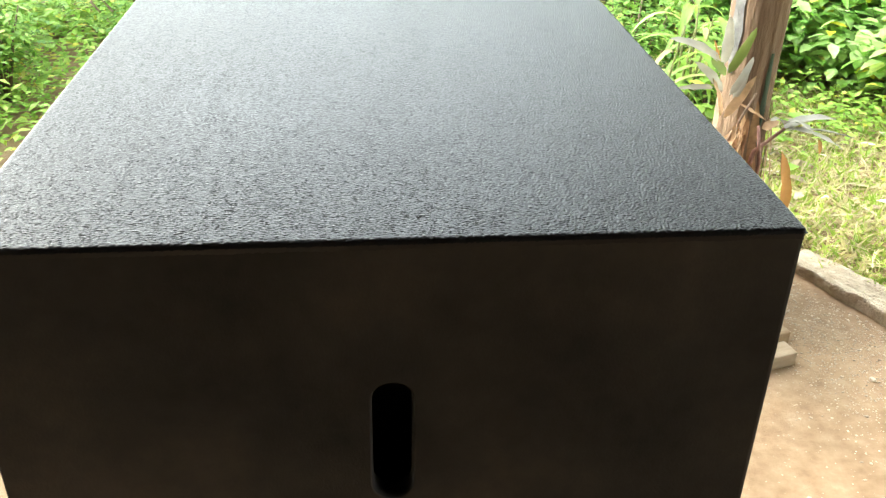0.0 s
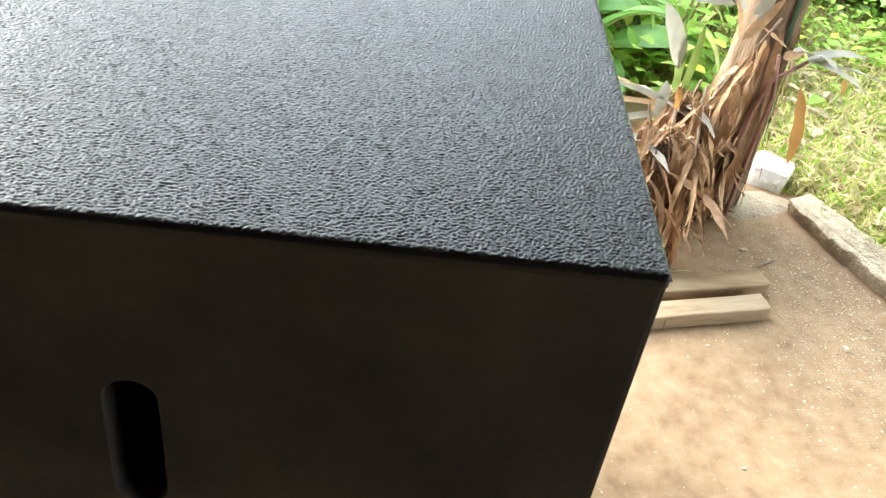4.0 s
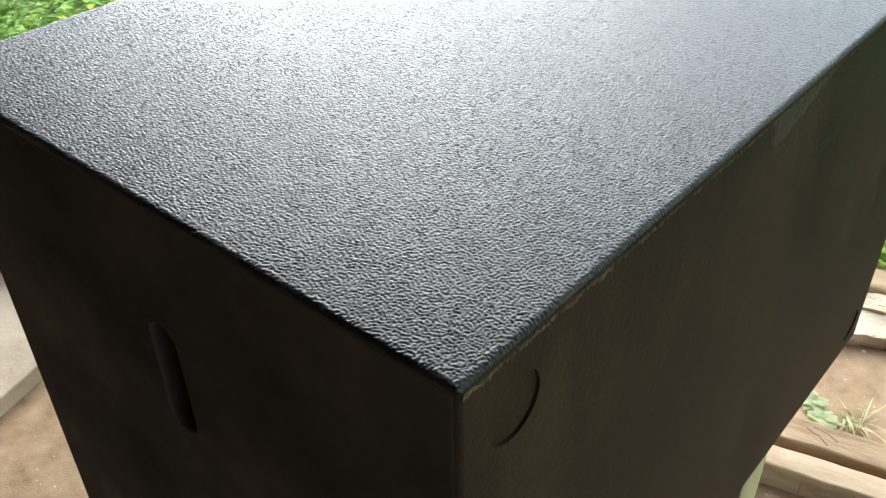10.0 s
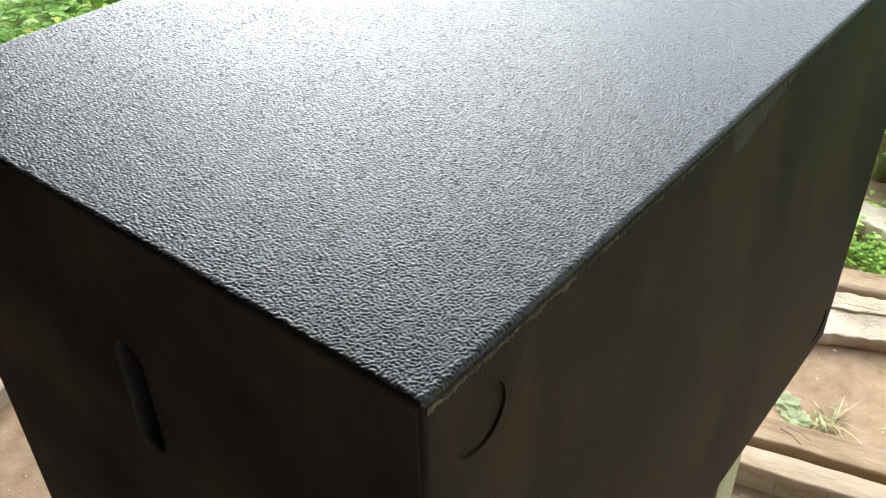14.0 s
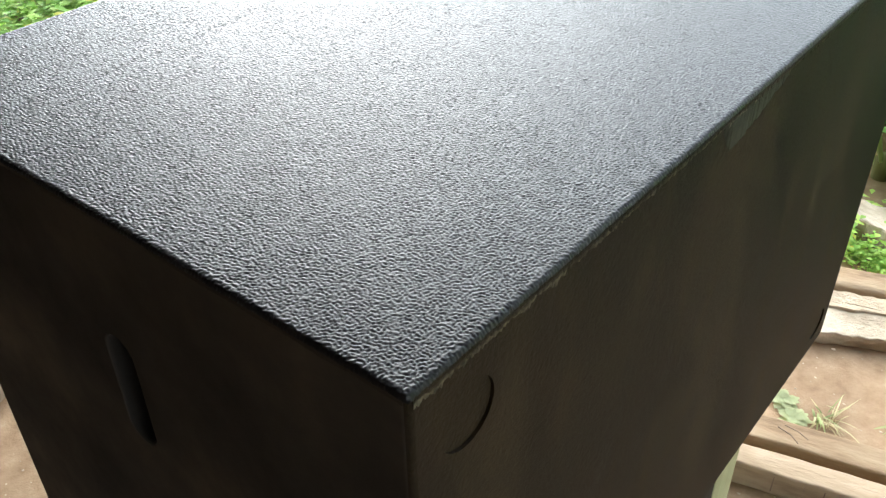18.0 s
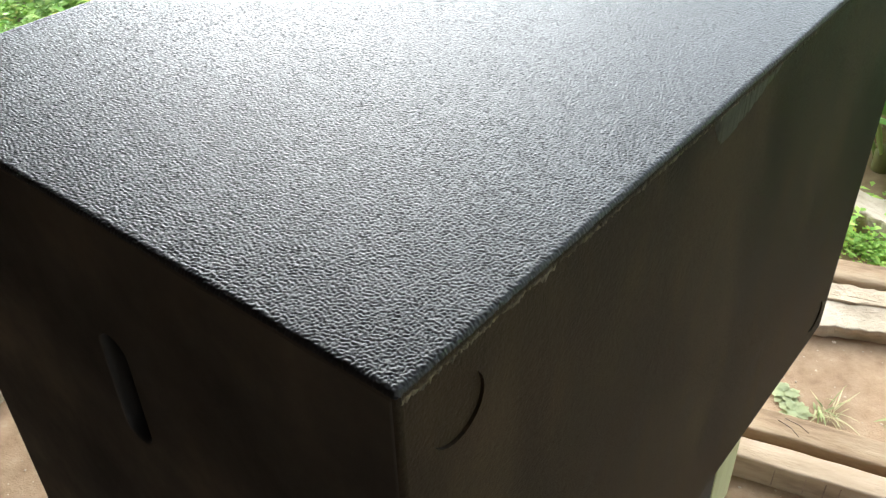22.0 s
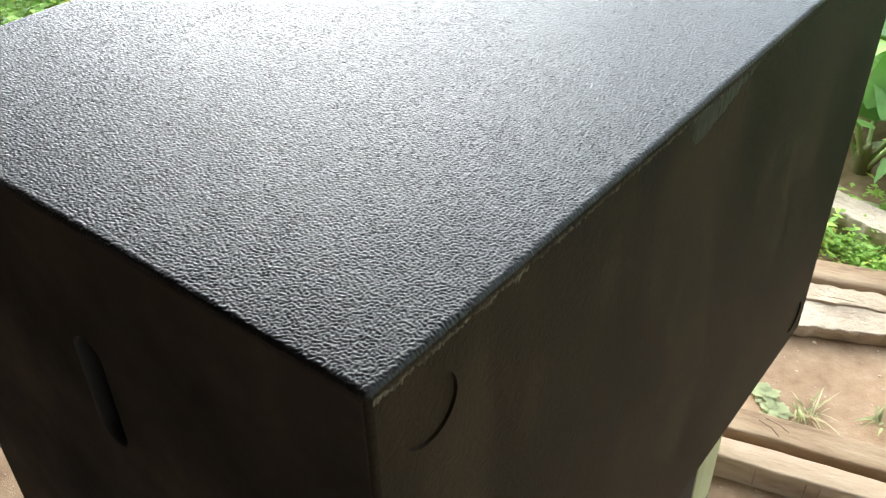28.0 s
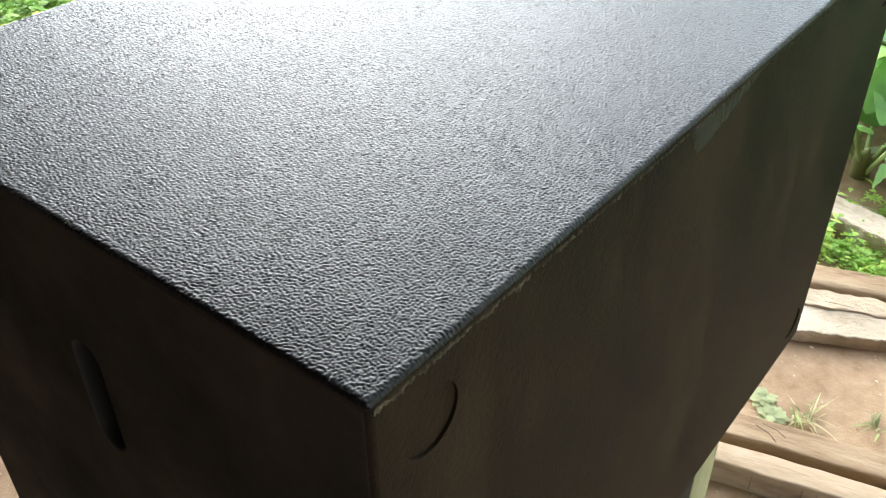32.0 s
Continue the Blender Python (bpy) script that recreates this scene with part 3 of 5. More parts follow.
def cabinet():
    root = thing("speaker_cabinet", (-BOX_W / 2, BOX_L / 2, BOX_Z0), 0, "black speaker cabinet with a coarse textured top on a stand", "speaker")
    bm = bmesh.new()
    bmesh.ops.create_cube(bm, size=1.0)
    tall = BOX_Z1 - BOX_Z0
    bmesh.ops.scale(bm, vec=(BOX_W, BOX_L, tall), verts=bm.verts)
    bmesh.ops.translate(bm, vec=(0, 0, tall / 2), verts=bm.verts)
    bmesh.ops.bevel(bm, geom=list(bm.edges), offset=0.0052, segments=4, profile=0.5, affect="EDGES")
    bm.normal_update()
    for f in bm.faces:
        f.smooth = True
        # only the flat front takes the brightened colour; its bevels keep the side paint
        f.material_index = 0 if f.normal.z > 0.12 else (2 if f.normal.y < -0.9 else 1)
    front = min(bm.faces, key=lambda f: f.calc_center_median().y - f.calc_area() * 10 * (f.normal.y < -0.99))
    flank = min(bm.faces, key=lambda f: -f.calc_center_median().x - f.calc_area() * 10 * (f.normal.x > 0.99))
    def slot(r, depth):
        """The outline of the handle slot: two half rounds one above the other."""
        pts = []
        for cz, sign in ((0.890, 1), (0.806, -1)):
            for i in range(13):
                a = math.pi * i / 12
                pts.append(Vector((0.002 + sign * r * math.cos(a), -BOX_L / 2 + depth, cz - BOX_Z0 + sign * r * math.sin(a))))
        return pts

    rings = [pierce(bm, front, [slot(0.0182, 0)])[0]]
    for r, depth in ((0.0170, 0.0008), (0.0160, 0.0026), (0.0156, 0.0055), (0.0156, 0.018)):
        rings.append([bm.verts.new(p) for p in slot(r, depth)])
        for i in range(26):
            j = (i + 1) % 26
            f = bm.faces.new((rings[-2][i], rings[-2][j], rings[-1][j], rings[-1][i]))
            # walls past the rounded lip take the painted-in shade colour
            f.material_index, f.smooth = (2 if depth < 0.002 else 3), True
    discs = []
    for cy, cz in ((0.051, 0.976), (0.909, 0.976), (0.051, 0.452), (0.909, 0.452)):
        discs.append([Vector((BOX_W / 2, cy - BOX_L / 2 + 0.0255 * math.cos(a), cz - BOX_Z0 + 0.0255 * math.sin(a)))
                      for a in (2 * math.pi * i / 28 for i in range(28))])
    for loop in pierce(bm, flank, discs):
        sink(bm, loop, (-0.0025, 0, 0), 1)
    bmesh.ops.recalc_face_normals(bm, faces=bm.faces)
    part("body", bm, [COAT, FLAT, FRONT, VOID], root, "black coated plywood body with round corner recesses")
    part("top_coating", top_coat(), None, root, "coarse pebbled black top coating")
    # hollow grip behind the slot
    bm = bmesh.new()
    bmesh.ops.create_cube(bm, size=1.0)
    bmesh.ops.scale(bm, vec=(0.07, 0.09, 0.19), verts=bm.verts)
    bmesh.ops.translate(bm, vec=(0.002, -BOX_L / 2 + 0.018 + 0.045, 0.848 - BOX_Z0), verts=bm.verts)
    bmesh.ops.delete(bm, geom=[f for f in bm.faces if f.calc_center_median().y < -BOX_L / 2 + 0.02], context="FACES_ONLY")
    part("handle_pocket", bm, VOID, root, "hollow grip behind the handle slot, its shade put into the colour")
    # ragged lap of the top coating over the side panel, with the bare line under it
    for name, drop, swing, proud, mat, lab in (("coating_lap", 0.0042, 0.0026, 0.0010, FLAT, "black coating lapped over the edge"),
                                               ("bare_line", 0.0022, 0.0048, 0.0006, SCUFF, "thin ragged tan line where the coating ends"),
                                               ("worn_patch", -0.004, 0.003, 0.0004, WORN, "faint grey-green worn patch below the coating")):
        vs, fs, n = [], [], 900
        for i in range(n + 1):
            y = -BOX_L / 2 + 0.004 + (BOX_L - 0.008) * i / n
            w = drop + swing * 0.7 * noise.noise(Vector((y * 60, 2.0, drop * 900))) + swing * 0.8 * noise.noise(Vector((y * 230, 5.0, drop * 900))) + swing * 0.8 * noise.noise(Vector((y * 520, 8.0, drop * 900)))
            yy = y + BOX_L / 2
            if name == "worn_patch":
                rise = min(1.0, max(0.0, (yy - 0.372) / 0.022)) ** 0.5
                w += (0.040 * rise * max(0.0, 1 - max(0.0, yy - 0.40) / 0.14) if yy > 0.372 else 0.0)
                w = min(w, 0.033)
            if name == "bare_line":
                w += 0.0022 * max(-0.6, 1 - yy / 0.35) + 0.0028
            top = tall - 0.0034
            vs += [(BOX_W / 2 + 0.0001, y, top + 0.001), (BOX_W / 2 + proud, y, top - 0.001), (BOX_W / 2 + proud, y, top - max(0.001, w)), (BOX_W / 2 - 0.0004, y, top - max(0.0012, w) - 0.0005)]
        for i in range(n):
            for k in range(3):
                fs.append((4 * i + k, 4 * i + k + 1, 4 * i + k + 5, 4 * i + k + 4))
        part(name, mesh_of(name, vs, fs, mat, True), None, root, lab)
    for y, z, long, lean in ((0.735, 0.700, 0.016, 0.10), (0.742, 0.655, 0.010, 0.12), (0.497, 0.642, 0.014, 0.12), (0.520, 0.560, 0.009, -0.1), (0.18, 0.86, 0.007, 0.9), (0.13, 0.79, 0.006, 0.3), (0.30, 0.70, 0.008, 0.1)):
        mark = leaf((BOX_W / 2 + 0.0003, y - BOX_L / 2, z - BOX_Z0), (0, lean, 1), (1, 0, 0), long, 0.0022, 0.0, 0.1, 5, 0.5, 0.0002)
        part("scuff_mark", mesh_of("scuff_mark", *mark, WORN, True), None, root, "small pale scuff")
    vs, fs, n = [], [], 600
    for i in range(n + 1):
        x = -BOX_W / 2 + 0.003 + (BOX_W - 0.006) * i / n
        w = 0.0042 + 0.0012 * noise.noise(Vector((x * 40, 1.0, 7.0))) + 0.0012 * noise.noise(Vector((x * 300, 4.0, 7.0)))
        bulge = 0.0004 + 0.0002 * noise.noise(Vector((x * 420, 9.0, 2.0)))
        for out, down in ((0.0002, -0.001), (bulge, 0.001), (bulge, w * 0.7), (-0.0004, w)):
            vs.append((x, -BOX_L / 2 - out, tall - 0.0036 - down))
    for i in range(n):
        for k in range(3):
            fs.append((4 * i + k, 4 * i + k + 1, 4 * i + k + 5, 4 * i + k + 4))
    part("coating_lap", mesh_of("coating_lap", vs, fs, FRONT, True), None, root, "black coating lapped over the front edge")
    return root


cabinet()


def stand():
    root = thing("wooden_stand", (-0.3, 0.42, 0), 0, "low wooden stand with black and pale green legs under the cabinet", "stand")
    for y in (0.342, -0.28):
        part("rail", block((0.406, 0.06, 0.05), (0.0, y, 0.346), 0.004), TAR, root)
    for x in (0.222, -0.222):
        part("leg", block((0.035, 0.09, 0.397), (x, 0.342, -0.002), 0.004), TAR, root)
        part("leg", block((0.035, 0.09, 0.397), (x, -0.28, -0.002), 0.004), TAR, root)
        part("plank", block((0.028, 0.095, 0.397), (x + 0.004, 0.4365, -0.002), 0.003), PLANK, root, "pale green painted plank")
    return root


stand()


# ---- timbers, stones and kerb ----
def timber(length, wide, tall, at, turn, seed, label, splits=(), bevel=0.005, mat=TIMBER):
    root = thing("timber_beam", at, turn, label, "beam", group="timbers on the ground")
    part("beam", block((length, wide, tall), (length / 2, 0, -0.01), bevel, 3, 0.0022, 24, seed), mat, root, smooth=True)
    for s in splits:
        part("crack", block((0.0018, 0.004, tall * 0.62), (s, -wide / 2 + 0.0005, 0.004), 0.0), TWIG, root, "dark crack in the sawn face")
    return root


timber(1.034, 0.052, 0.062, (-0.30, 0.9165, 0), 14.6, 1, "pale weathered timber lying along the bare earth", (0.298, 0.352, 0.386, 0.411, 0.486, 0.520, 0.579, 0.775), 0.005, PALEWOOD)
timber(1.105, 0.062, 0.063, (-0.35, 0.9875, 0), 14.6, 2, "brown weathered timber lying beside a paler one")


def wooden_step():
    """A low brown box of boards on the cement."""
    root = thing("wooden_box", (-1.80, 0.49, 0.006), 14, "low brown wooden box standing on the cement apron", "box")
    part("side_panel", block((0.36, 0.018, 0.12), (0, -0.081, 0), 0.003), STAINED, root)
    part("side_panel", block((0.36, 0.018, 0.12), (0, 0.081, 0), 0.003), STAINED, root)
    for x in (-0.171, 0.171):
        part("end_panel", block((0.018, 0.143, 0.12), (x, 0, 0), 0.003), STAINED, root)
    for y in (-0.0465, 0.0465):
        part("top_board", block((0.38, 0.09, 0.018), (0, y, 0.1205), 0.003), STAINED, root)
    return root


wooden_step()


def slab_stone(name, long, wide, tall, at, turn, mat, seed, label, group="edging stones", square=3.2, under=0.88, n=72, dome=()):
    """A broken flat stone: an uneven outline, a chipped rim over an undercut side, a worn top."""
    r = random.Random(seed)
    vs, fs = [], []
    dense, run = [], [0.0]
    for k in range(2001):
        a = 2 * math.pi * k / 2000
        c, s = math.cos(a), math.sin(a)
        d = (abs(c) ** square + abs(s) ** square) ** (-1 / square)
        dense.append(Vector((c * d * long / 2, s * d * wide / 2, 0)))
        if k:
            run.append(run[-1] + (dense[-1] - dense[-2]).length)
    rim, at_k = [], 0
    for k in range(n):
        while run[at_k + 1] < run[-1] * k / n:
            at_k += 1
        v = dense[at_k]
        bulge = 0.012 * noise.noise(Vector((v.x * 9, v.y * 9, seed))) + 0.010 * noise.noise(Vector((v.x * 28, v.y * 28, seed + 3)))
        rim.append(v + v.normalized() * bulge * 0.4 + Vector((0, math.copysign(bulge, v.y), 0)))
    levels = ((-0.45, under), (0.25, under + 0.03), (0.66, 1.0), (0.93, 0.995), (1.0, 0.96), (1.0, 0.86), (1.0, 0.72), (0.99, 0.56), (1.0, 0.40), (0.99, 0.22), (1.0, 0.06))
    levels = dome or levels
    for z, w in levels:
        for v in rim:
            q = Vector((v.x * w, v.y * w, z * tall))
            inset = min(long, wide) * 0.5 * (1 - w)
            q = Vector((v.x - math.copysign(min(abs(v.x), inset), v.x) if w > 0.4 else v.x * w, v.y * w, z * tall))
            q += (noise.noise_vector(q * 24 + Vector((seed, 0, 0))) * 0.0045 + noise.noise_vector(q * 75 + Vector((0, seed, 0))) * 0.002) * (1.0 if w > 0.9 else 0.3)
            vs.append(q)
    for j in range(len(levels) - 1):
        for k in range(n):
            a, c = j * n + k, j * n + (k + 1) % n
            fs.append((a, c, c + n, a + n))
    fs.append(tuple(range((len(levels) - 1) * n, len(levels) * n)))
    ob = part(name, mesh_of(name, vs, fs, mat, name == "earth_mound"))
    ob.matrix_basis = pose(*at, 0, 0, turn)
    return tagged(ob, label, "stone" if name != "earth_mound" else "earth", group)


slab_stone("stone_slab", 0.60, 0.096, 0.032, (-0.060, 1.4860, 0), 25, PALE, 3, "long pale limestone slab with a broken front edge on the earth", square=5, n=220)
slab_stone("stone_block", 0.42, 0.052, 0.038, (-0.140, 1.528, 0), 20, TAN, 9, "tan stone block laid behind the pale slab", square=5, n=190)
timber(0.75, 0.078, 0.058, (-0.520, 1.474, 0), 20, 5, "brown rounded log lying behind the edging stones", (), 0.016)
slab_stone("rock", 0.30, 0.105, 0.048, (0.350, 1.722, 0.004), 14, PALE, 13, "rough pale limestone block over an undercut earthy side", square=5, under=0.76, n=130)
slab_stone("rock", 0.50, 0.08, 0.070, (-0.16, 1.885, 0), -14, PALE, 19, "long mossy pale stone at the edge of the banana bed", square=4, n=150)
slab_stone("rock", 0.105, 0.085, 0.055, (0.852, 1.722, 0.030), -28, WHITE, 21, "small white stone at the corner of the kerb", square=9, under=1.0, n=40)
slab_stone("kerb_stone", 1.75, 0.100, 0.042, (1.305, 0.838, 0.016), -62.7, KERB, 31, "long weathered grey-brown cement kerb between earth and lawn", "kerb stones", square=12, under=0.90, n=480)
slab_stone("earth_mound", 0.30, 0.15, 0.030, (0.765, 1.60, 0.008), 12, MOUND, 33, "low mound of pale dry earth at the foot of the post", "earth", square=2.0, n=90, dome=((-0.4, 1.35), (-0.1, 1.2), (0.15, 1.05), (0.4, 0.90), (0.62, 0.72), (0.8, 0.52), (0.93, 0.32), (1.0, 0.10)))


# ---- plants ----
def post_edge(a):
    """How far the post's side is from its core: a log squared roughly, one worn corner towards the porch."""
    b = a - 4.19 + math.pi / 4
    return 0.060 / (abs(math.cos(b)) ** 4 + abs(math.sin(b)) ** 4) ** 0.25


def post():
    """A rough post grown round by cordylines."""
    root = thing("wooden_post", (0.668, 1.615, 0), 0, "rough brown wooden post with peeling grey and green patches", "post")
    vs, sides, rows = [], 36, 34
    for i in range(rows):
        z = i * 0.083 - 0.03
        for k in range(sides):
            a = 2 * math.pi * k / sides
            d = post_edge(a) * (1 + 0.05 * math.sin(z * 7 + 1)) + 0.004 * noise.noise(Vector((math.cos(a) * 6, math.sin(a) * 6, z * 2.2))) + 0.002 * noise.noise(Vector((a * 9, z * 3, 4.0)))
            vs.append(Vector((-0.008 * z + math.cos(a) * d, math.sin(a) * d, z)))
    fs = [(i * sides + k, i * sides + (k + 1) % sides, (i + 1) * sides + (k + 1) % sides, (i + 1) * sides + k) for i in range(rows - 1) for k in range(sides)]
    fs.append(tuple(range((rows - 1) * sides, rows * sides)))
    part("trunk", mesh_of("trunk", vs, fs, BARK, True), None, root)
    for a0, z0, z1, wide, mat, lab in ((3.45, 0.60, 1.05, 0.40, LICHEN, "peeling grey bark"), (5.15, 0.42, 0.66, 0.16, MOSS, "dark green mossy streak")):
        v2, f2, n = [], [], 16
        for i in range(n + 1):
            z = z0 + (z1 - z0) * i / n
            half = wide * math.sin(math.pi * (0.06 + 0.88 * i / n)) ** 0.5 * (0.85 + 0.5 * noise.noise(Vector((z * 14, a0, 0))))
            for k in range(7):
                a = a0 + half * (k / 3 - 1)
                d = post_edge(a) * (1 + 0.05 * math.sin(z * 7 + 1)) + 0.0075 - 0.003 * abs(k / 3 - 1) + 0.0015 * noise.noise(Vector((a * 8, z * 20, 0)))
                v2.append(Vector((-0.008 * z + math.cos(a) * d, math.sin(a) * d, z)))
        for i in range(n):
            for k in range(6):
                f2.append((7 * i + k, 7 * i + k + 1, 7 * i + k + 8, 7 * i + k + 7))
        part("bark_patch", mesh_of("bark_patch", v2, f2, mat, True), None, root, lab)
    q = random.Random(23)
    for i in range(34):
        a, z = q.uniform(2.9, 5.7), q.uniform(0.14, 0.55)
        out = Vector((math.cos(a), math.sin(a), 0))
        foot = Vector((-0.008 * z, 0, z)) + out * (post_edge(a) + 0.006)
        made = leaf(foot, Vector((q.uniform(-0.08, 0.08), q.uniform(-0.08, 0.08), -1)) + out * 0.05, out, q.uniform(0.14, 0.30), q.uniform(0.010, 0.028), q.uniform(-0.25, 0.1), q.uniform(0.1, 0.4), 7, 0.5, 0.002, q.uniform(-0.5, 0.5))
        part("bark_strip", mesh_of("bark_strip", *made, DEAD if q.random() < 0.6 else BARK, True), None, root)
    return root


post()


def cordyline(at, tall, seed, heads, lean=(0, 0), skirt=70, fresh_leaves=8, size=1.0, hug=0.0, more=()):
    """Canes with whorls of long leaves at the top and a skirt of dead ones below."""
    r = random.Random(seed)
    root = thing("cordyline_plant", at, 0, "cordyline with grey-purple leaves above a skirt of dead brown leaves", "plant", group="cordylines by the post")
    fresh, dead = [], Pile()
    for h in range(heads):
        top = Vector((lean[0] + r.uniform(-0.07, 0.07), lean[1] + r.uniform(-0.06, 0.06), tall * r.uniform(0.72, 1.05)))
        foot = Vector((r.uniform(-0.05, 0.05), r.uniform(-0.05, 0.05), -0.02))
        mid = foot.lerp(top, 0.55) + Vector((r.uniform(-0.03, 0.03), r.uniform(-0.03, 0.03), 0))
        part("cane", mesh_of("cane", *tube([foot, mid, top], [0.006, 0.005, 0.003], 7), TWIG, True), None, root)
        for i in range(fresh_leaves):
            s = i / max(1, fresh_leaves - 1)
            way = about(r, 0.45 + 1.3 * s, 1.0)
            fresh.append((r.random() < 0.22, leaf(top - Vector((0, 0, 0.10 * (1 - s))), way, (0, 0, 1), size * r.uniform(0.13, 0.21), size * r.uniform(0.036, 0.056), r.uniform(0.3, 1.3), 0.25, 6, 0.55, 0.002, r.uniform(-0.5, 0.5))))
        for i in range(2 * skirt // heads):
            s = r.random()
            start = foot.lerp(top, 0.30 + 0.62 * s) + about(r) * 0.015
            way = about(r, r.uniform(-1.6 - hug, 0.25 - hug), 0.7 - 0.1 * hug)
            dead.add(leaf(start, way, (0, 0, 1), r.uniform(0.08, 0.22) * (1 + 0.2 * hug) * (0.6 + 0.4 * s), r.uniform(0.006, 0.026), r.uniform(0.4, 2.2), r.uniform(0.2, 0.9), 6, 0.5, 0.004, r.uniform(-2.2, 2.2)))
    for base, way, long, wide, droop, mat in more:
        part("leaf", mesh_of("leaf", *leaf(Vector(base) - Vector(at), way, (0.2, -0.6, 0.7), long, wide, droop, 0.3, 7, 0.5, 0.002, r.uniform(-0.4, 0.4)), mat, True), None, root)
    for young, made in fresh:
        part("leaf", mesh_of("leaf", *made, CORDY_GREEN if young else CORDY, True), None, root)
    part("dead_skirt", dead.mesh("dead_skirt", DEAD), None, root, "hanging dead brown leaves")
    return root


cordyline((0.455, 1.31, 0.01), 0.38, 11, 4, (-0.02, 0.05), 260, 1, 0.8, 0.3, (
    ((0.425, 1.42, 0.47), (-0.35, -0.1, 1), 0.16, 0.058, 0.35, CORDY), ((0.43, 1.42, 0.41), (-0.08, 0, 1), 0.17, 0.030, 0.2, CORDY_GREEN),
    ((0.445, 1.42, 0.42), (0.12, 0, 1), 0.15, 0.024, 0.3, CORDY_GREEN), ((0.405, 1.41, 0.445), (-0.1, -0.4, -1), 0.085, 0.036, 0.3, CORDY), ((0.435, 1.41, 0.435), (0.1, -0.3, -1), 0.06, 0.022, 0.3, RUST),
    ((0.42, 1.40, 0.40), (-1, -0.2, 0.45), 0.15, 0.018, 0.5, CORDY), ((0.41, 1.40, 0.39), (-1, -0.3, 0.25), 0.17, 0.017, 0.6, DEAD), ((0.42, 1.40, 0.38), (-1, 0.1, 0.65), 0.14, 0.018, 0.6, DEAD),
    ((0.41, 1.40, 0.37), (-0.9, -0.4, 0.05), 0.16, 0.020, 0.7, CORDY), ((0.40, 1.38, 0.20), (-0.9, -0.3, -0.2), 0.14, 0.026, 0.5, CORDY_GREEN)))
cordyline((0.515, 1.48, 0.015), 0.44, 12, 3, (-0.03, 0.03), 240, 1, 0.9, 0.5)
cordyline((0.615, 1.545, 0.02), 0.30, 16, 3, (0.0, 0.0), 130, 0, 0.7, 1.2)
cordyline((0.565, 1.525, 0.02), 0.60, 15, 1, (-0.015, -0.02), 30, 0, 0.8, 0.5, (
    ((0.541, 1.51, 0.655), (-0.9, -0.1, 0.75), 0.145, 0.034, 0.95, CORDY), ((0.558, 1.51, 0.581), (-0.8, -0.2, 0.95), 0.115, 0.036, 0.35, CORDY), ((0.535, 1.51, 0.592), (-1, -0.2, 0.12), 0.10, 0.020, 0.3, CORDY),
    ((0.557, 1.505, 0.625), (-0.8, -0.2, 0.8), 0.060, 0.038, 0.3, CORDY_GREEN), ((0.561, 1.505, 0.628), (0.45, -0.1, 1), 0.125, 0.032, 0.25, CORDY_GREEN), ((0.555, 1.53, 0.64), (0.05, 0, 1), 0.12, 0.040, 0.2, CORDY),
    ((0.574, 1.505, 0.573), (0.5, -0.2, 1), 0.115, 0.024, 1.2, CORDY), ((0.574, 1.515, 0.510), (0.5, -0.1, 0.9), 0.125, 0.030, 0.2, DEAD), ((0.604, 1.51, 0.550), (0.9, -0.1, -0.45), 0.090, 0.012, 0.2, DEAD),
    ((0.590, 1.515, 0.560), (0.35, -0.1, 1), 0.085, 0.026, 0.4, CORDY), ((0.682, 1.52, 0.478), (0.7, -0.2, 0.5), 0.045, 0.030, 0.5, DEAD), ((0.540, 1.51, 0.640), (-0.25, 0.1, 1), 0.07, 0.014, 0.2, RUST),
    ((0.560, 1.50, 0.520), (-0.3, -0.2, 1), 0.11, 0.030, 0.3, DEAD), ((0.600, 1.52, 0.470), (0.15, -0.1, -1), 0.19, 0.042, 0.1, DEAD), ((0.630, 1.53, 0.520), (0.05, -0.05, -1), 0.22, 0.038, 0.1, DEAD), ((0.575, 1.50, 0.430), (-0.1, -0.1, -1), 0.20, 0.036, 0.1, DEAD))
)


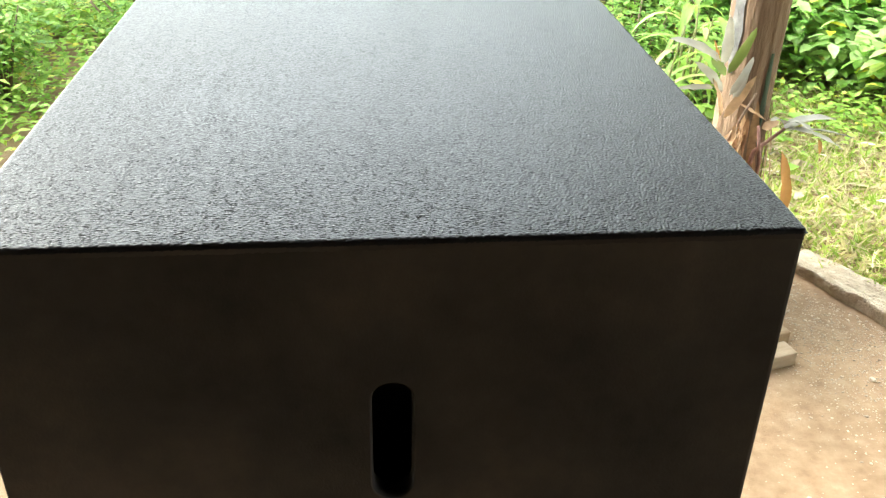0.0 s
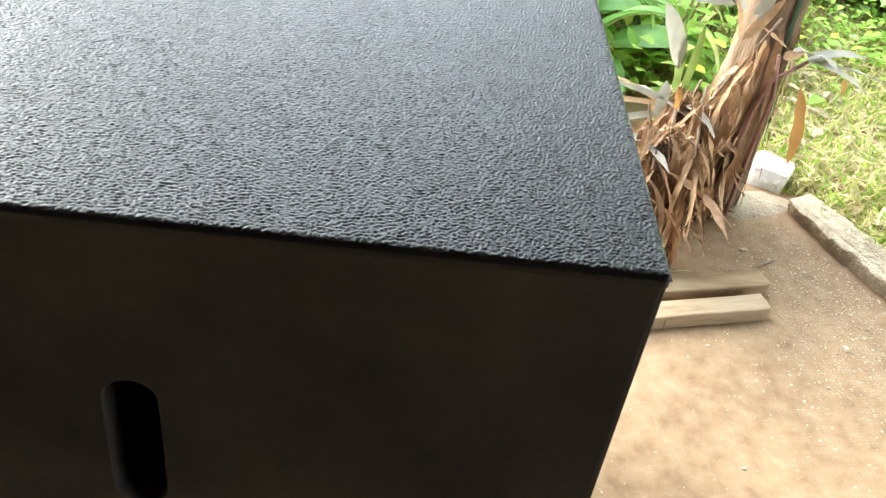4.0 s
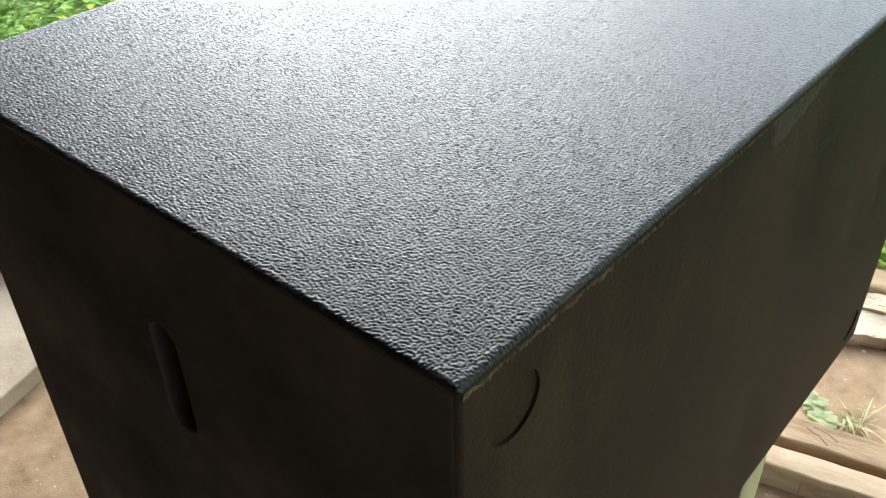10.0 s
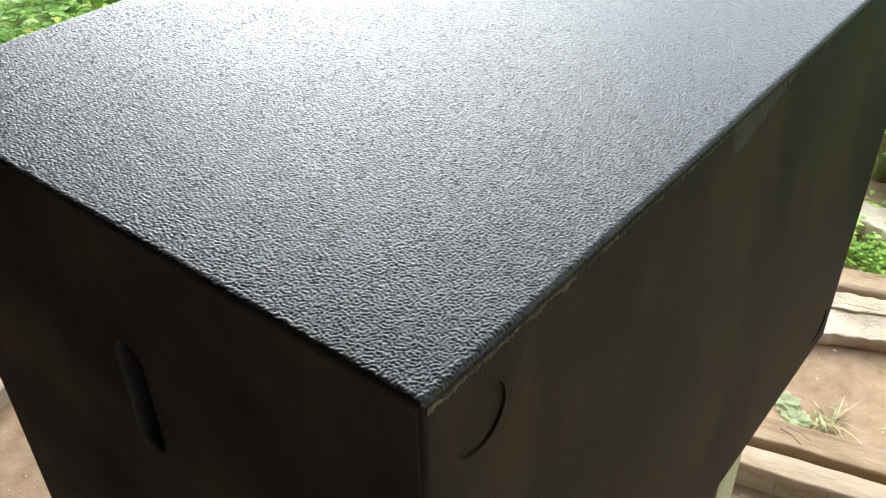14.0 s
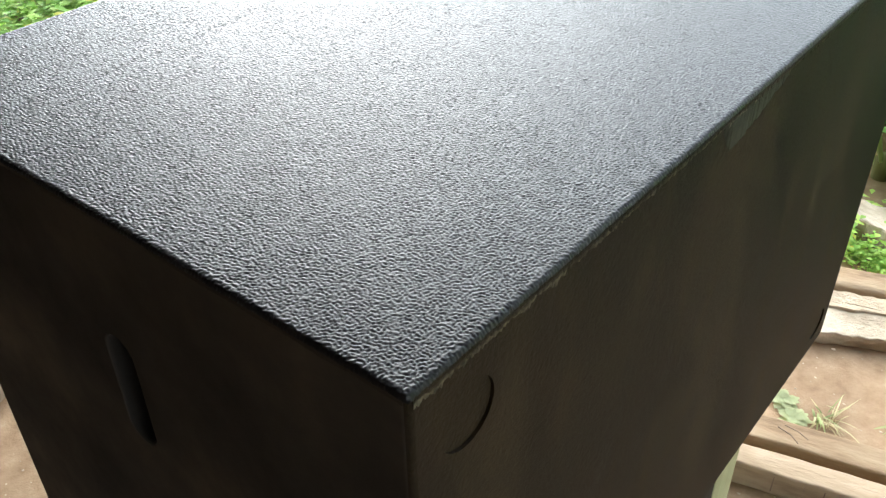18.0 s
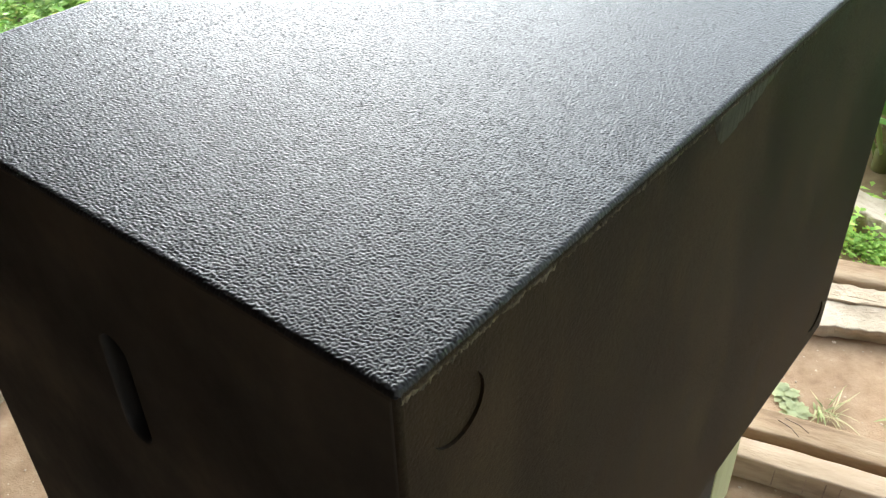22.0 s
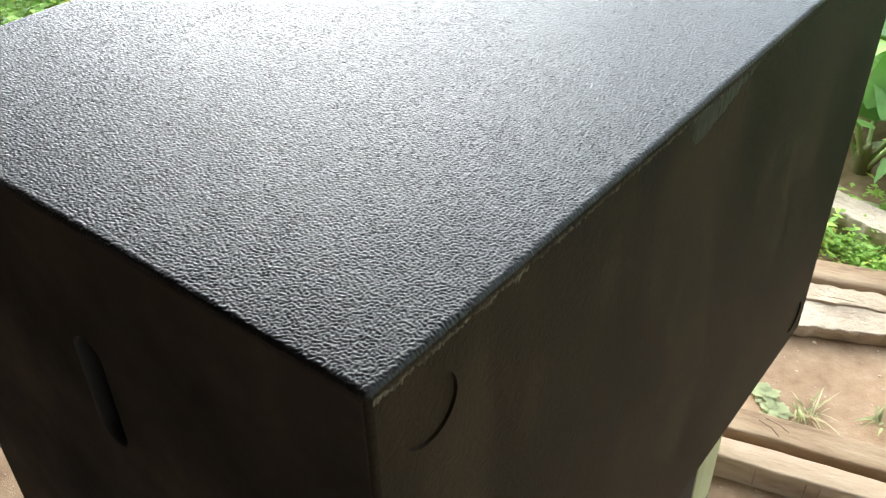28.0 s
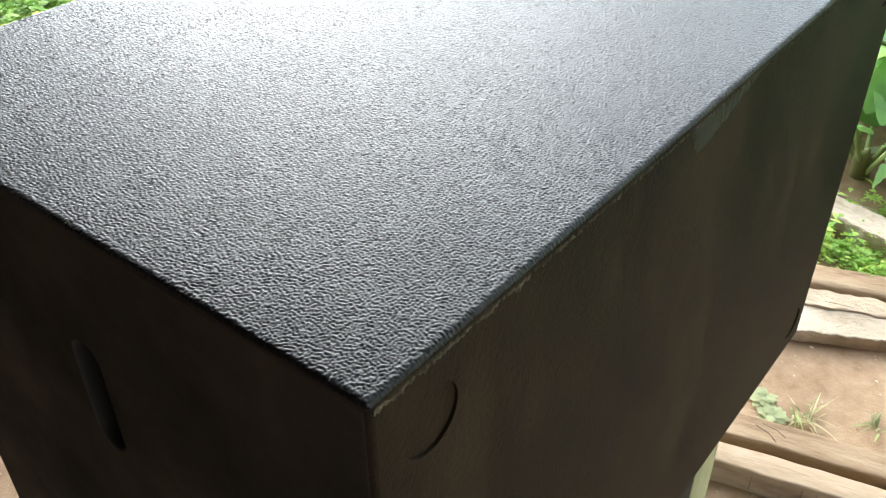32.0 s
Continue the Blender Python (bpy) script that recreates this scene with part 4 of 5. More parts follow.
def side_shoot():
    """A red cane that leans out past the post with a flat whorl of pale leaves."""
    r = random.Random(14)
    root = thing("cordyline_plant", (0.665, 1.530, 0.030), 0, "cordyline shoot with drooping pale leaves on a red cane", "plant", "cordylines by the post")
    part("cane", mesh_of("cane", *tube([(-0.01, 0, -0.05), (-0.012, -0.012, 0.30), (0.004, -0.02, 0.392), (0.040, -0.02, 0.424), (0.071, -0.02, 0.452)], [0.008, 0.007, 0.006, 0.005, 0.0045], 8), RED, True), None, root, "dull red cane")
    part("cane", mesh_of("cane", *tube([(0.02, -0.01, 0.0), (0.022, -0.02, 0.36), (0.000, -0.024, 0.46)], [0.006, 0.005, 0.004], 8), RED, True), None, root, "dull red cane")
    for i, (dx, dy, up, long, wide, droop) in enumerate(((1, -0.10, 0.10, 0.185, 0.034, 0.45), (1, 0.25, 0.42, 0.11, 0.046, 0.5), (0.9, -0.5, 0.05, 0.15, 0.030, 0.6), (0.85, 0.05, 0.35, 0.14, 0.034, 0.7), (-0.5, -0.4, 0.6, 0.09, 0.026, 0.9), (0.4, -0.9, 0.6, 0.10, 0.026, 1.2))):
        made = leaf((0.068, -0.02, 0.445 + 0.004 * i), (dx, dy, up), (0, 0, 1), long, wide, droop, 0.3, 7, 0.5, 0.002, r.uniform(-0.4, 0.4))
        part("leaf", mesh_of("leaf", *made, CORDY, True), None, root)
    dead = leaf((0.16, -0.03, 0.425), (0.35, -0.1, -1), (0.5, -0.85, 0.2), 0.045, 0.024, 0.3, 0.3, 5, 0.6)
    part("dead_tip", mesh_of("dead_tip", *dead, RUST, True), None, root, "orange withered leaf tip")
    return root


side_shoot()
hung = Pile()
hung.add(leaf((0.735, 1.50, 0.425), (0.34, 0.0, -1), (0.45, -0.9, 0.15), 0.235, 0.050, 0.35, 0.35, 8, 0.7, 0.003, 0.4))
ob = part("dead_leaf", hung.mesh("dead_leaf", RUST))
tagged(ob, "single orange-brown dead leaf hanging from the cordyline", "leaf")


def banana(at, turn, seed, tall, blades, long, label, ways=()):
    """A sucker with broad arching blades; each blade is torn here and there towards its midrib."""
    r = random.Random(seed)
    root = thing("banana_plant", at, turn, label, "plant", group="banana plants")
    part("stem", mesh_of("stem", *tube([(0, 0, -0.03), (0.01, 0, tall * 0.5), (0, 0.01, tall * 0.86)], [0.030, 0.022, 0.006], 12), PSEUDO, True), None, root)
    for i in range(blades):
        a = 2.4 * i + r.uniform(-0.3, 0.3)
        out = Vector((math.cos(a), math.sin(a), 0))
        start = Vector((0, 0, tall * (0.55 + 0.45 * i / blades)))
        way = out + Vector((0, 0, r.uniform(0.3, 1.3)))
        reach, wide = long * r.uniform(0.75, 1.2), long * r.uniform(0.36, 0.50)
        if ways:
            way, reach, wide = Vector(ways[i][:3]), ways[i][3], ways[i][4]
        stalk_end = start + way.normalized() * 0.10
        blade = Pile()
        blade.add(leaf(stalk_end, way, (0, 0, 1), reach, wide, ways[i][5] if ways else r.uniform(0.9, 1.9), r.uniform(0.05, 0.3), 36, 0.26, 0.0012, r.uniform(-0.5, 0.5), 70.0, r))
        b = part("blade", blade.mesh("blade", SALLOW if r.random() < 0.15 else BANANA), None, root)
        rib = [blade.verts[3 * k + 1] - Vector((0, 0, 0.004)) for k in range(0, 33, 8)]
        part("midrib", mesh_of("midrib", *tube([start - Vector((0, 0, 0.08)), *rib], [0.007, 0.006, 0.005, 0.004, 0.003, 0.002], 6), RIB, True), None, b, "pale midrib")
    return root


for i, (x, y, turn, tall, blades, long) in enumerate((
        (-0.05, 2.42, 0, 0.22, 8, 0.40), (0.24, 2.42, 130, 0.16, 7, 0.36), (0.42, 2.55, 70, 0.16, 8, 0.40), (-0.2, 2.2, 200, 0.10, 6, 0.3), (-0.22, 2.55, 150, 0.14, 8, 0.40), (0.25, 2.95, 20, 0.20, 9, 0.5),
        (-0.5, 2.9, 250, 0.18, 8, 0.45), (-0.1, 3.4, 310, 0.24, 9, 0.52))):
    banana((x, y, 0), turn, 40 + i, tall, blades, long, "young banana sucker with broad arching green leaves")


banana((0.085, 2.16, 0), 0, 56, 0.34, 7, 0.3, "young banana sucker with broad drooping leaves behind the edging stones",
       ((-0.6, -0.6, 0.2, 0.24, 0.14, 1.5), (0.95, -0.35, -0.1, 0.33, 0.15, 0.6), (0.95, 0.15, 0.3, 0.36, 0.14, 0.6), (0.45, -0.75, -0.05, 0.27, 0.19, 1.4), (0.75, -0.25, 0.45, 0.44, 0.21, 0.9), (-0.7, 0.2, 0.8, 0.36, 0.17, 0.9), (0.3, 0.7, 1.1, 0.40, 0.18, 0.7)))
banana((0.36, 2.20, 0), 0, 57, 0.16, 6, 0.3, "young banana sucker with broad drooping leaves behind the edging stones",
       ((-0.6, -0.7, 0.25, 0.22, 0.13, 1.0), (0.2, -0.9, 0.35, 0.24, 0.13, 1.2), (0.9, -0.1, 0.5, 0.28, 0.12, 0.8), (-0.8, -0.1, 0.7, 0.26, 0.13, 0.9), (0.3, 0.7, 1.1, 0.34, 0.13, 0.7), (0.6, -0.5, 1.0, 0.26, 0.10, 1.0)))


def cane_plant(at, seed, shoots, long):
    """Thin upright shoots with narrow drooping leaves."""
    r = random.Random(seed)
    root = thing("narrow_leaved_plant", at, 0, "young plant with narrow lime-green drooping leaves", "plant", "plants behind the post")
    for i in range(shoots):
        foot = Vector((r.gauss(0, 0.03), r.gauss(0, 0.03), -0.02))
        top = foot + Vector((r.gauss(0, 0.06), r.gauss(0, 0.06), long * r.uniform(1.4, 2.3)))
        part("shoot", mesh_of("shoot", *tube([foot, foot.lerp(top, 0.5), top], [0.006, 0.005, 0.003], 6), PSEUDO, True), None, root)
        for k in range(9):
            made = leaf(foot.lerp(top, 0.35 + 0.08 * k), about(r, r.uniform(0.1, 1.2)), (0, 0, 1), long * r.uniform(0.7, 1.1), 0.026 * r.uniform(0.7, 1.2), r.uniform(1.0, 2.2), 0.3, 7, 0.35)
            part("leaf", mesh_of("leaf", *made, SALLOW if k % 3 else GRASS, True), None, root)
    return root


cane_plant((0.66, 2.32, 0), 64, 4, 0.24)
cane_plant((0.82, 2.52, 0), 65, 4, 0.26)


def shrub_kit(name, seed, count, spread, tall, size, mat, heart=0.3):
    """A bush of many single leaves on forking stems."""
    r = random.Random(seed)
    root = thing(name)
    crown, stems = Pile(), Pile()
    tips = []
    for s in range(12):
        a, lean = r.uniform(0, 6.28), r.uniform(0.1, 1.0)
        tip = Vector((math.cos(a) * spread * lean, math.sin(a) * spread * lean, tall * r.uniform(0.55, 1.0) * (1.1 - 0.35 * lean)))
        mid = tip * 0.5 + Vector((r.uniform(-1, 1) * 0.06, r.uniform(-1, 1) * 0.06, tall * 0.12))
        stems.add(tube([(0, 0, -0.03), mid, tip], [0.016, 0.010, 0.004], 5))
        tips.append((mid, tip))
    for i in range(count):
        mid, tip = r.choice(tips)
        p = mid.lerp(tip, r.uniform(-0.5, 1.15)) + Vector((r.gauss(0, 1), r.gauss(0, 1), r.gauss(0, 0.8))) * spread * 0.20
        p.z = max(p.z, 0.03)
        way = Vector((p.x, p.y, 0)).normalized() * 0.8 + about(r, r.uniform(-0.5, 0.5), 0.9)
        crown.add(leaf(p, way, (0, 0, 1), size * r.uniform(0.7, 1.3), size * r.uniform(0.5, 0.75), r.uniform(0.2, 1.0), 0.25, 3, heart))
    part("branching_stem", stems.mesh("branching_stem", TWIG), None, root)
    part("crown", crown.mesh("crown", mat), None, root)
    return root


def plant_out(kit, places, label, category, group):
    """Sets a kit at its first place and copies at the rest: x, y, turn, size."""
    tagged(kit, label, category, group)
    for n, (x, y, turn, size) in enumerate(places):
        m = pose(x, y, 0, 0, 0, turn)
        ob = kit if n == 0 else copy_thing(kit, m)
        ob.matrix_basis = m @ Matrix.Diagonal((size, size, size * (0.9 + 0.02 * (n % 8)), 1))


heart_shrub = shrub_kit("broadleaf_shrub", 61, 1700, 0.62, 1.15, 0.155, SHRUB)
plant_out(heart_shrub, [(1.95, 3.35, 0, 0.85), (1.62, 3.0, 12, 0.5), (1.95, 2.9, 112, 0.55), (2.3, 2.8, 200, 0.55), (2.7, 2.7, 300, 0.6), (1.3, 3.7, 250, 0.6), (3.1, 2.3, 60, 0.6), (1.45, 3.3, 33, 0.6), (2.45, 3.2, 80, 0.8), (3.0, 3.1, 44, 0.9), (2.35, 4.1, 150, 1.25), (3.4, 3.6, 210, 1.2), (1.45, 4.3, 290, 1.1), (3.6, 2.6, 30, 1.1), (4.3, 1.8, 100, 1.2), (3.1, 4.7, 20, 1.3)],
          "leafy bright green shrub with broad heart-shaped leaves", "shrub", "shrubs beyond the lawn")
small_shrub = shrub_kit("small_leaved_shrub", 62, 1800, 0.6, 0.9, 0.055, HEDGE)
plant_out(small_shrub, [(-2.1, 3.6, 0, 1), (0.95, 3.7, 15, 0.8), (1.2, 4.1, 99, 0.9), (0.2, 4.2, 200, 1.0), (-1.2, 3.2, 70, 0.6), (-1.75, 3.1, 190, 0.55), (-2.6, 2.4, 10, 0.5), (-3.0, 1.7, 250, 0.5), (-1.4, 4.2, 60, 1.1), (-2.9, 3.1, 120, 1.1), (-3.4, 2.0, 200, 1.0), (-3.5, 1.1, 260, 0.9), (-2.6, 4.5, 20, 1.3), (-0.6, 4.6, 140, 1.2), (0.9, 4.5, 310, 1.0), (-4.2, 2.9, 80, 1.3), (1.25, 3.15, 45, 0.6), (-4.3, 0.6, 10, 1.1), (-1.9, 2.75, 33, 0.5), (0.75, 2.95, 77, 0.55), (0.62, 2.72, 140, 0.4), (1.0, 2.75, 10, 0.42)],
          "small-leaved green shrub at the garden's edge", "shrub", "shrubs at the garden's edge")


def tree_kit(name, seed, count, tall, crown_r, size):
    r = random.Random(seed)
    root = thing(name)
    part("trunk", mesh_of("trunk", *tube([(0, 0, -0.1), (0.1, 0.05, tall * 0.35), (-0.05, 0.1, tall * 0.75)], [0.16, 0.12, 0.05], 10), BARK, True), None, root)
    crown, limbs, knots = Pile(), Pile(), []
    for s in range(16):
        a, z = r.uniform(0, 6.28), tall * r.uniform(0.35, 1.0)
        d = crown_r * r.uniform(0.35, 1.0) * (1.15 - 0.6 * abs(z / tall - 0.62))
        knots.append(Vector((math.cos(a) * d, math.sin(a) * d, z)))
        limbs.add(tube([(0.03, 0.04, tall * 0.3), knots[-1] * 0.5 + Vector((0, 0, tall * 0.2)), knots[-1]], [0.05, 0.03, 0.01], 5))
    for i in range(count):
        p = r.choice(knots) + Vector((r.gauss(0, 1), r.gauss(0, 1), r.gauss(0, 0.8))) * crown_r * 0.24
        p.z = max(0.1, p.z)
        crown.add(leaf(p, about(r, r.uniform(-0.8, 0.3), 1.0), (0, 0, 1), size * r.uniform(0.7, 1.3), size * r.uniform(0.4, 0.6), 0.6, 0.2, 2, 0.4))
    part("branching_limb", limbs.mesh("branching_limb", BARK), None, root)
    part("crown", crown.mesh("crown", WOODS), None, root)
    return root


tree = tree_kit("broadleaf_tree", 71, 4000, 5.5, 2.0, 0.20)
# out of view; sizes set to block low sky mirrored in the cabinet top
plant_out(tree, [(1.2, 7.0, 0, 0.72), (3.6, 6.5, 70, 0.85), (5.6, 5.0, 150, 0.95), (5.2, 2.2, 230, 0.95), (5.4, 0.3, 20, 0.9), (5.6, -1.6, 140, 1.0), (4.8, 9.0, 100, 1.0), (-0.9, 8.2, 190, 0.68), (-2.7, 7.6, 120, 0.86), (-4.5, 7.2, 200, 0.58), (1.8, 10.5, 50, 1.0), (-7.5, 1.2, 300, 0.8), (-3.4, 10.5, 260, 0.45), (-8.0, -1.5, 30, 1.0), (-6.5, 6.6, 10, 0.5)],
          "leafy broadleaf tree out of view behind the garden, blocking low sky", "tree", "trees behind the garden")

# grass, weeds, litter and grit
r = random.Random(81)
grass = Pile()
while len(grass.faces) < 30000:
    x, y = 0.85 + 3.4 * r.random() ** 1.6, 0.2 + 4.2 * r.random()
    if kerb_side(x, y) < 0.0 or noise.noise(Vector((x * 2.3, y * 2.3, 7))) < r.uniform(-1.3, 0.0):
        continue
    for k in range(5):
        px, py = x + r.gauss(0, 0.015), y + r.gauss(0, 0.015)
        grass.add(leaf((px, py, lie(px, py) - 0.004), about(r, r.uniform(0.3, 1.6), 1.0), about(r), r.uniform(0.03, 0.085), r.uniform(0.004, 0.009), r.uniform(0.3, 1.4), 0.2, 2, 0.2))
while len(grass.faces) < 150000:
    along, off = r.uniform(-1.6, 1.6), 2.0 * r.random() ** 1.5
    x, y = 0.95 + 0.5 * along + 0.866 * off, 1.60 - 0.866 * along + 0.5 * off
    if kerb_side(x, y) < 0.0 or y < 0.5 or noise.noise(Vector((x * 3.1, y * 3.1, 7))) < r.uniform(-1.0, -0.1):
        continue
    for k in range(4):
        px, py = x + r.gauss(0, 0.015), y + r.gauss(0, 0.015)
        grass.add(leaf((px, py, lie(px, py) - 0.004), about(r, r.uniform(0.3, 1.6), 1.0), about(r), r.uniform(0.03, 0.075), r.uniform(0.005, 0.011), r.uniform(0.3, 1.4), 0.2, 2, 0.2))
tagged(part("lawn_grass", grass.mesh("lawn_grass", GRASS)), "short patchy yellow-green lawn grass", "grass", kind="stuff")

straw = Pile()
while len(straw.faces) < 70000:
    along, off = r.uniform(-1.6, 1.6), 2.2 * r.random() ** 1.2
    x, y = 0.95 + 0.5 * along + 0.866 * off, 1.60 - 0.866 * along + 0.5 * off
    if kerb_side(x, y) < 0.05:
        continue
    for k in range(4):
        px, py = x + r.gauss(0, 0.03), y + r.gauss(0, 0.03)
        straw.add(leaf((px, py, lie(px, py) + r.uniform(0.001, 0.02)), about(r, r.uniform(-0.05, 0.35)), about(r, 1.5), r.uniform(0.04, 0.12), r.uniform(0.003, 0.008), r.uniform(-0.3, 0.8), 0.2, 2, 0.2))
tagged(part("dry_grass", straw.mesh("dry_grass", STRAW)), "flattened straw-coloured dead grass on the lawn", "grass", kind="stuff")

weeds = Pile()
spots = [(-0.03, 1.785, 0.26, 0.075, 2200, 0.015), (0.16, 1.665, 0.08, 0.035, 40, 0.026), (0.06, 2.02, 0.22, 0.06, 420, 0.028), (0.24, 1.95, 0.16, 0.06, 220, 0.030), (0.20, 1.90, 0.10, 0.05, 26, 0.065), (0.44, 1.90, 0.14, 0.05, 20, 0.050), (0.27, 2.0, 0.3, 0.08, 24, 0.050), (-0.35, 1.85, 0.35, 0.14, 700, 0.028), (-2.8, 1.5, 0.8, 0.75, 8000, 0.048), (-2.1, 3.0, 0.9, 0.8, 5200, 0.045), (-1.7, 4.2, 0.9, 0.6, 3000, 0.05), (-0.4, 3.6, 0.9, 0.6, 2000, 0.05), (0.6, 2.25, 0.4, 0.2, 300, 0.06), (1.2, 2.75, 0.5, 0.3, 260, 0.035), (1.65, 2.55, 0.6, 0.35, 1100, 0.040), (2.35, 2.45, 0.6, 0.35, 1100, 0.042), (2.9, 2.1, 0.6, 0.4, 900, 0.042), (-3.2, 0.9, 0.5, 0.5, 1800, 0.042)]
for cx, cy, sx, sy, n, size in spots:
    for i in range(n):
        x, y = r.gauss(cx, sx * 0.5), r.gauss(cy, sy * 0.5)
        z = lie(x, y) + abs(r.gauss(0, 0.05)) * (size / 0.03)
        weeds.add(leaf((x, y, z), about(r, r.uniform(-0.1, 0.7), 1.0), (0, 0, 1), size * r.uniform(0.6, 1.4), size * r.uniform(0.4, 0.8), r.uniform(0.1, 0.9), 0.2, 6 if size > 0.0485 else 2, 0.3))
tagged(part("ground_weeds", weeds.mesh("ground_weeds", WEED)), "low bright green weeds covering the ground", "weeds", kind="stuff")

litter = Pile()
for i in range(900):
    x, y = r.uniform(0.7, 4.2), r.uniform(0.6, 4.4)
    if kerb_side(x, y) < 0.08:
        continue
    litter.add(leaf((x, y, lie(x, y) + r.uniform(0.006, 0.03)), about(r, r.uniform(-0.1, 0.2)), about(r, 2.5, 1.0), r.uniform(0.03, 0.09), r.uniform(0.015, 0.04), r.uniform(-0.6, 0.6), 0.3, 3, 0.4))
for i in range(350):
    x, y = r.uniform(-1.4, 1.2), r.uniform(1.9, 3.6)
    litter.add(leaf((x, y, lie(x, y) + r.uniform(0.003, 0.03)), about(r, 0.1), about(r, 2.5, 1.0), r.uniform(0.04, 0.12), r.uniform(0.02, 0.05), r.uniform(-0.6, 0.6), 0.3, 3, 0.4))
tagged(part("leaf_litter", litter.mesh("leaf_litter", LITTER)), "dry tan leaves scattered over the ground", "leaves", kind="stuff")


def pebble(p, size, r):
    """An uneven little stone."""
    vs, fs = [], []
    rings = ((-0.6, 0.6), (0.0, 1.0), (0.55, 0.65))
    sx, sy, turn = r.uniform(0.7, 1.3), r.uniform(0.6, 1.0), r.uniform(0, 6.3)
    for z, w in rings:
        for k in range(6):
            a = turn + k * math.pi / 3
            d = w * size * r.uniform(0.8, 1.15)
            vs.append(Vector(p) + Vector((math.cos(a) * d * sx, math.sin(a) * d * sy, z * size * 0.5)))
    for j in range(2):
        for k in range(6):
            a, b = j * 6 + k, j * 6 + (k + 1) % 6
            fs.append((a, b, b + 6, a + 6))
    fs.append(tuple(range(12, 18)))
    return vs, fs


grit = Pile()
for i in range(8000):
    x, y = r.uniform(-1.6, 1.3), r.uniform(0.0, 2.0)
    if r.random() < 0.55:
        x, y = r.gauss(0.92, 0.14), r.gauss(1.2, 0.22)
    if kerb_side(x, y) > -0.11:
        continue
    s = min(0.006, 0.0009 + abs(r.gauss(0, 0.0013)))
    grit.add(pebble((x, y, lie(x, y) + s * 0.25), s, r))
tagged(part("gravel", grit.mesh("gravel", PEBBLE, False)), "fine grit and crumbs of stone on the earth", "gravel", kind="stuff")
for x, y, s in ((0.867, 1.082, 0.012), (0.80, 1.10, 0.006), (0.98, 1.12, 0.007), (0.55, 0.72, 0.006), (0.10, 0.80, 0.008), (0.71, 1.40, 0.010)):
    one = Pile()
    one.add(pebble((0, 0, 0), s, r))
    ob = part("pebble", one.mesh("pebble", PEBBLE, False))
    ob.matrix_basis = pose(x, y, lie(x, y) + s * 0.35)
    tagged(ob, "small angular grey-white pebble on the earth", "pebble", "loose pebbles")


def tuft(at, n, long, seed, mat, name, label, flat=0.5, wide=0.006):
    q = random.Random(seed)
    pile = Pile()
    for i in range(n):
        pile.add(leaf((q.gauss(0, 0.008), q.gauss(0, 0.008), 0), about(q, abs(q.gauss(flat, 0.3)) + 0.05), (0, 0, 1), long * q.uniform(0.5, 1.2), wide * q.uniform(0.6, 1.4), q.uniform(0.4, 1.3), 0.2, 5, 0.25))
    ob = part(name, pile.mesh(name, mat))
    ob.matrix_basis = pose(*at)
    return tagged(ob, label, "grass", "grass tufts")


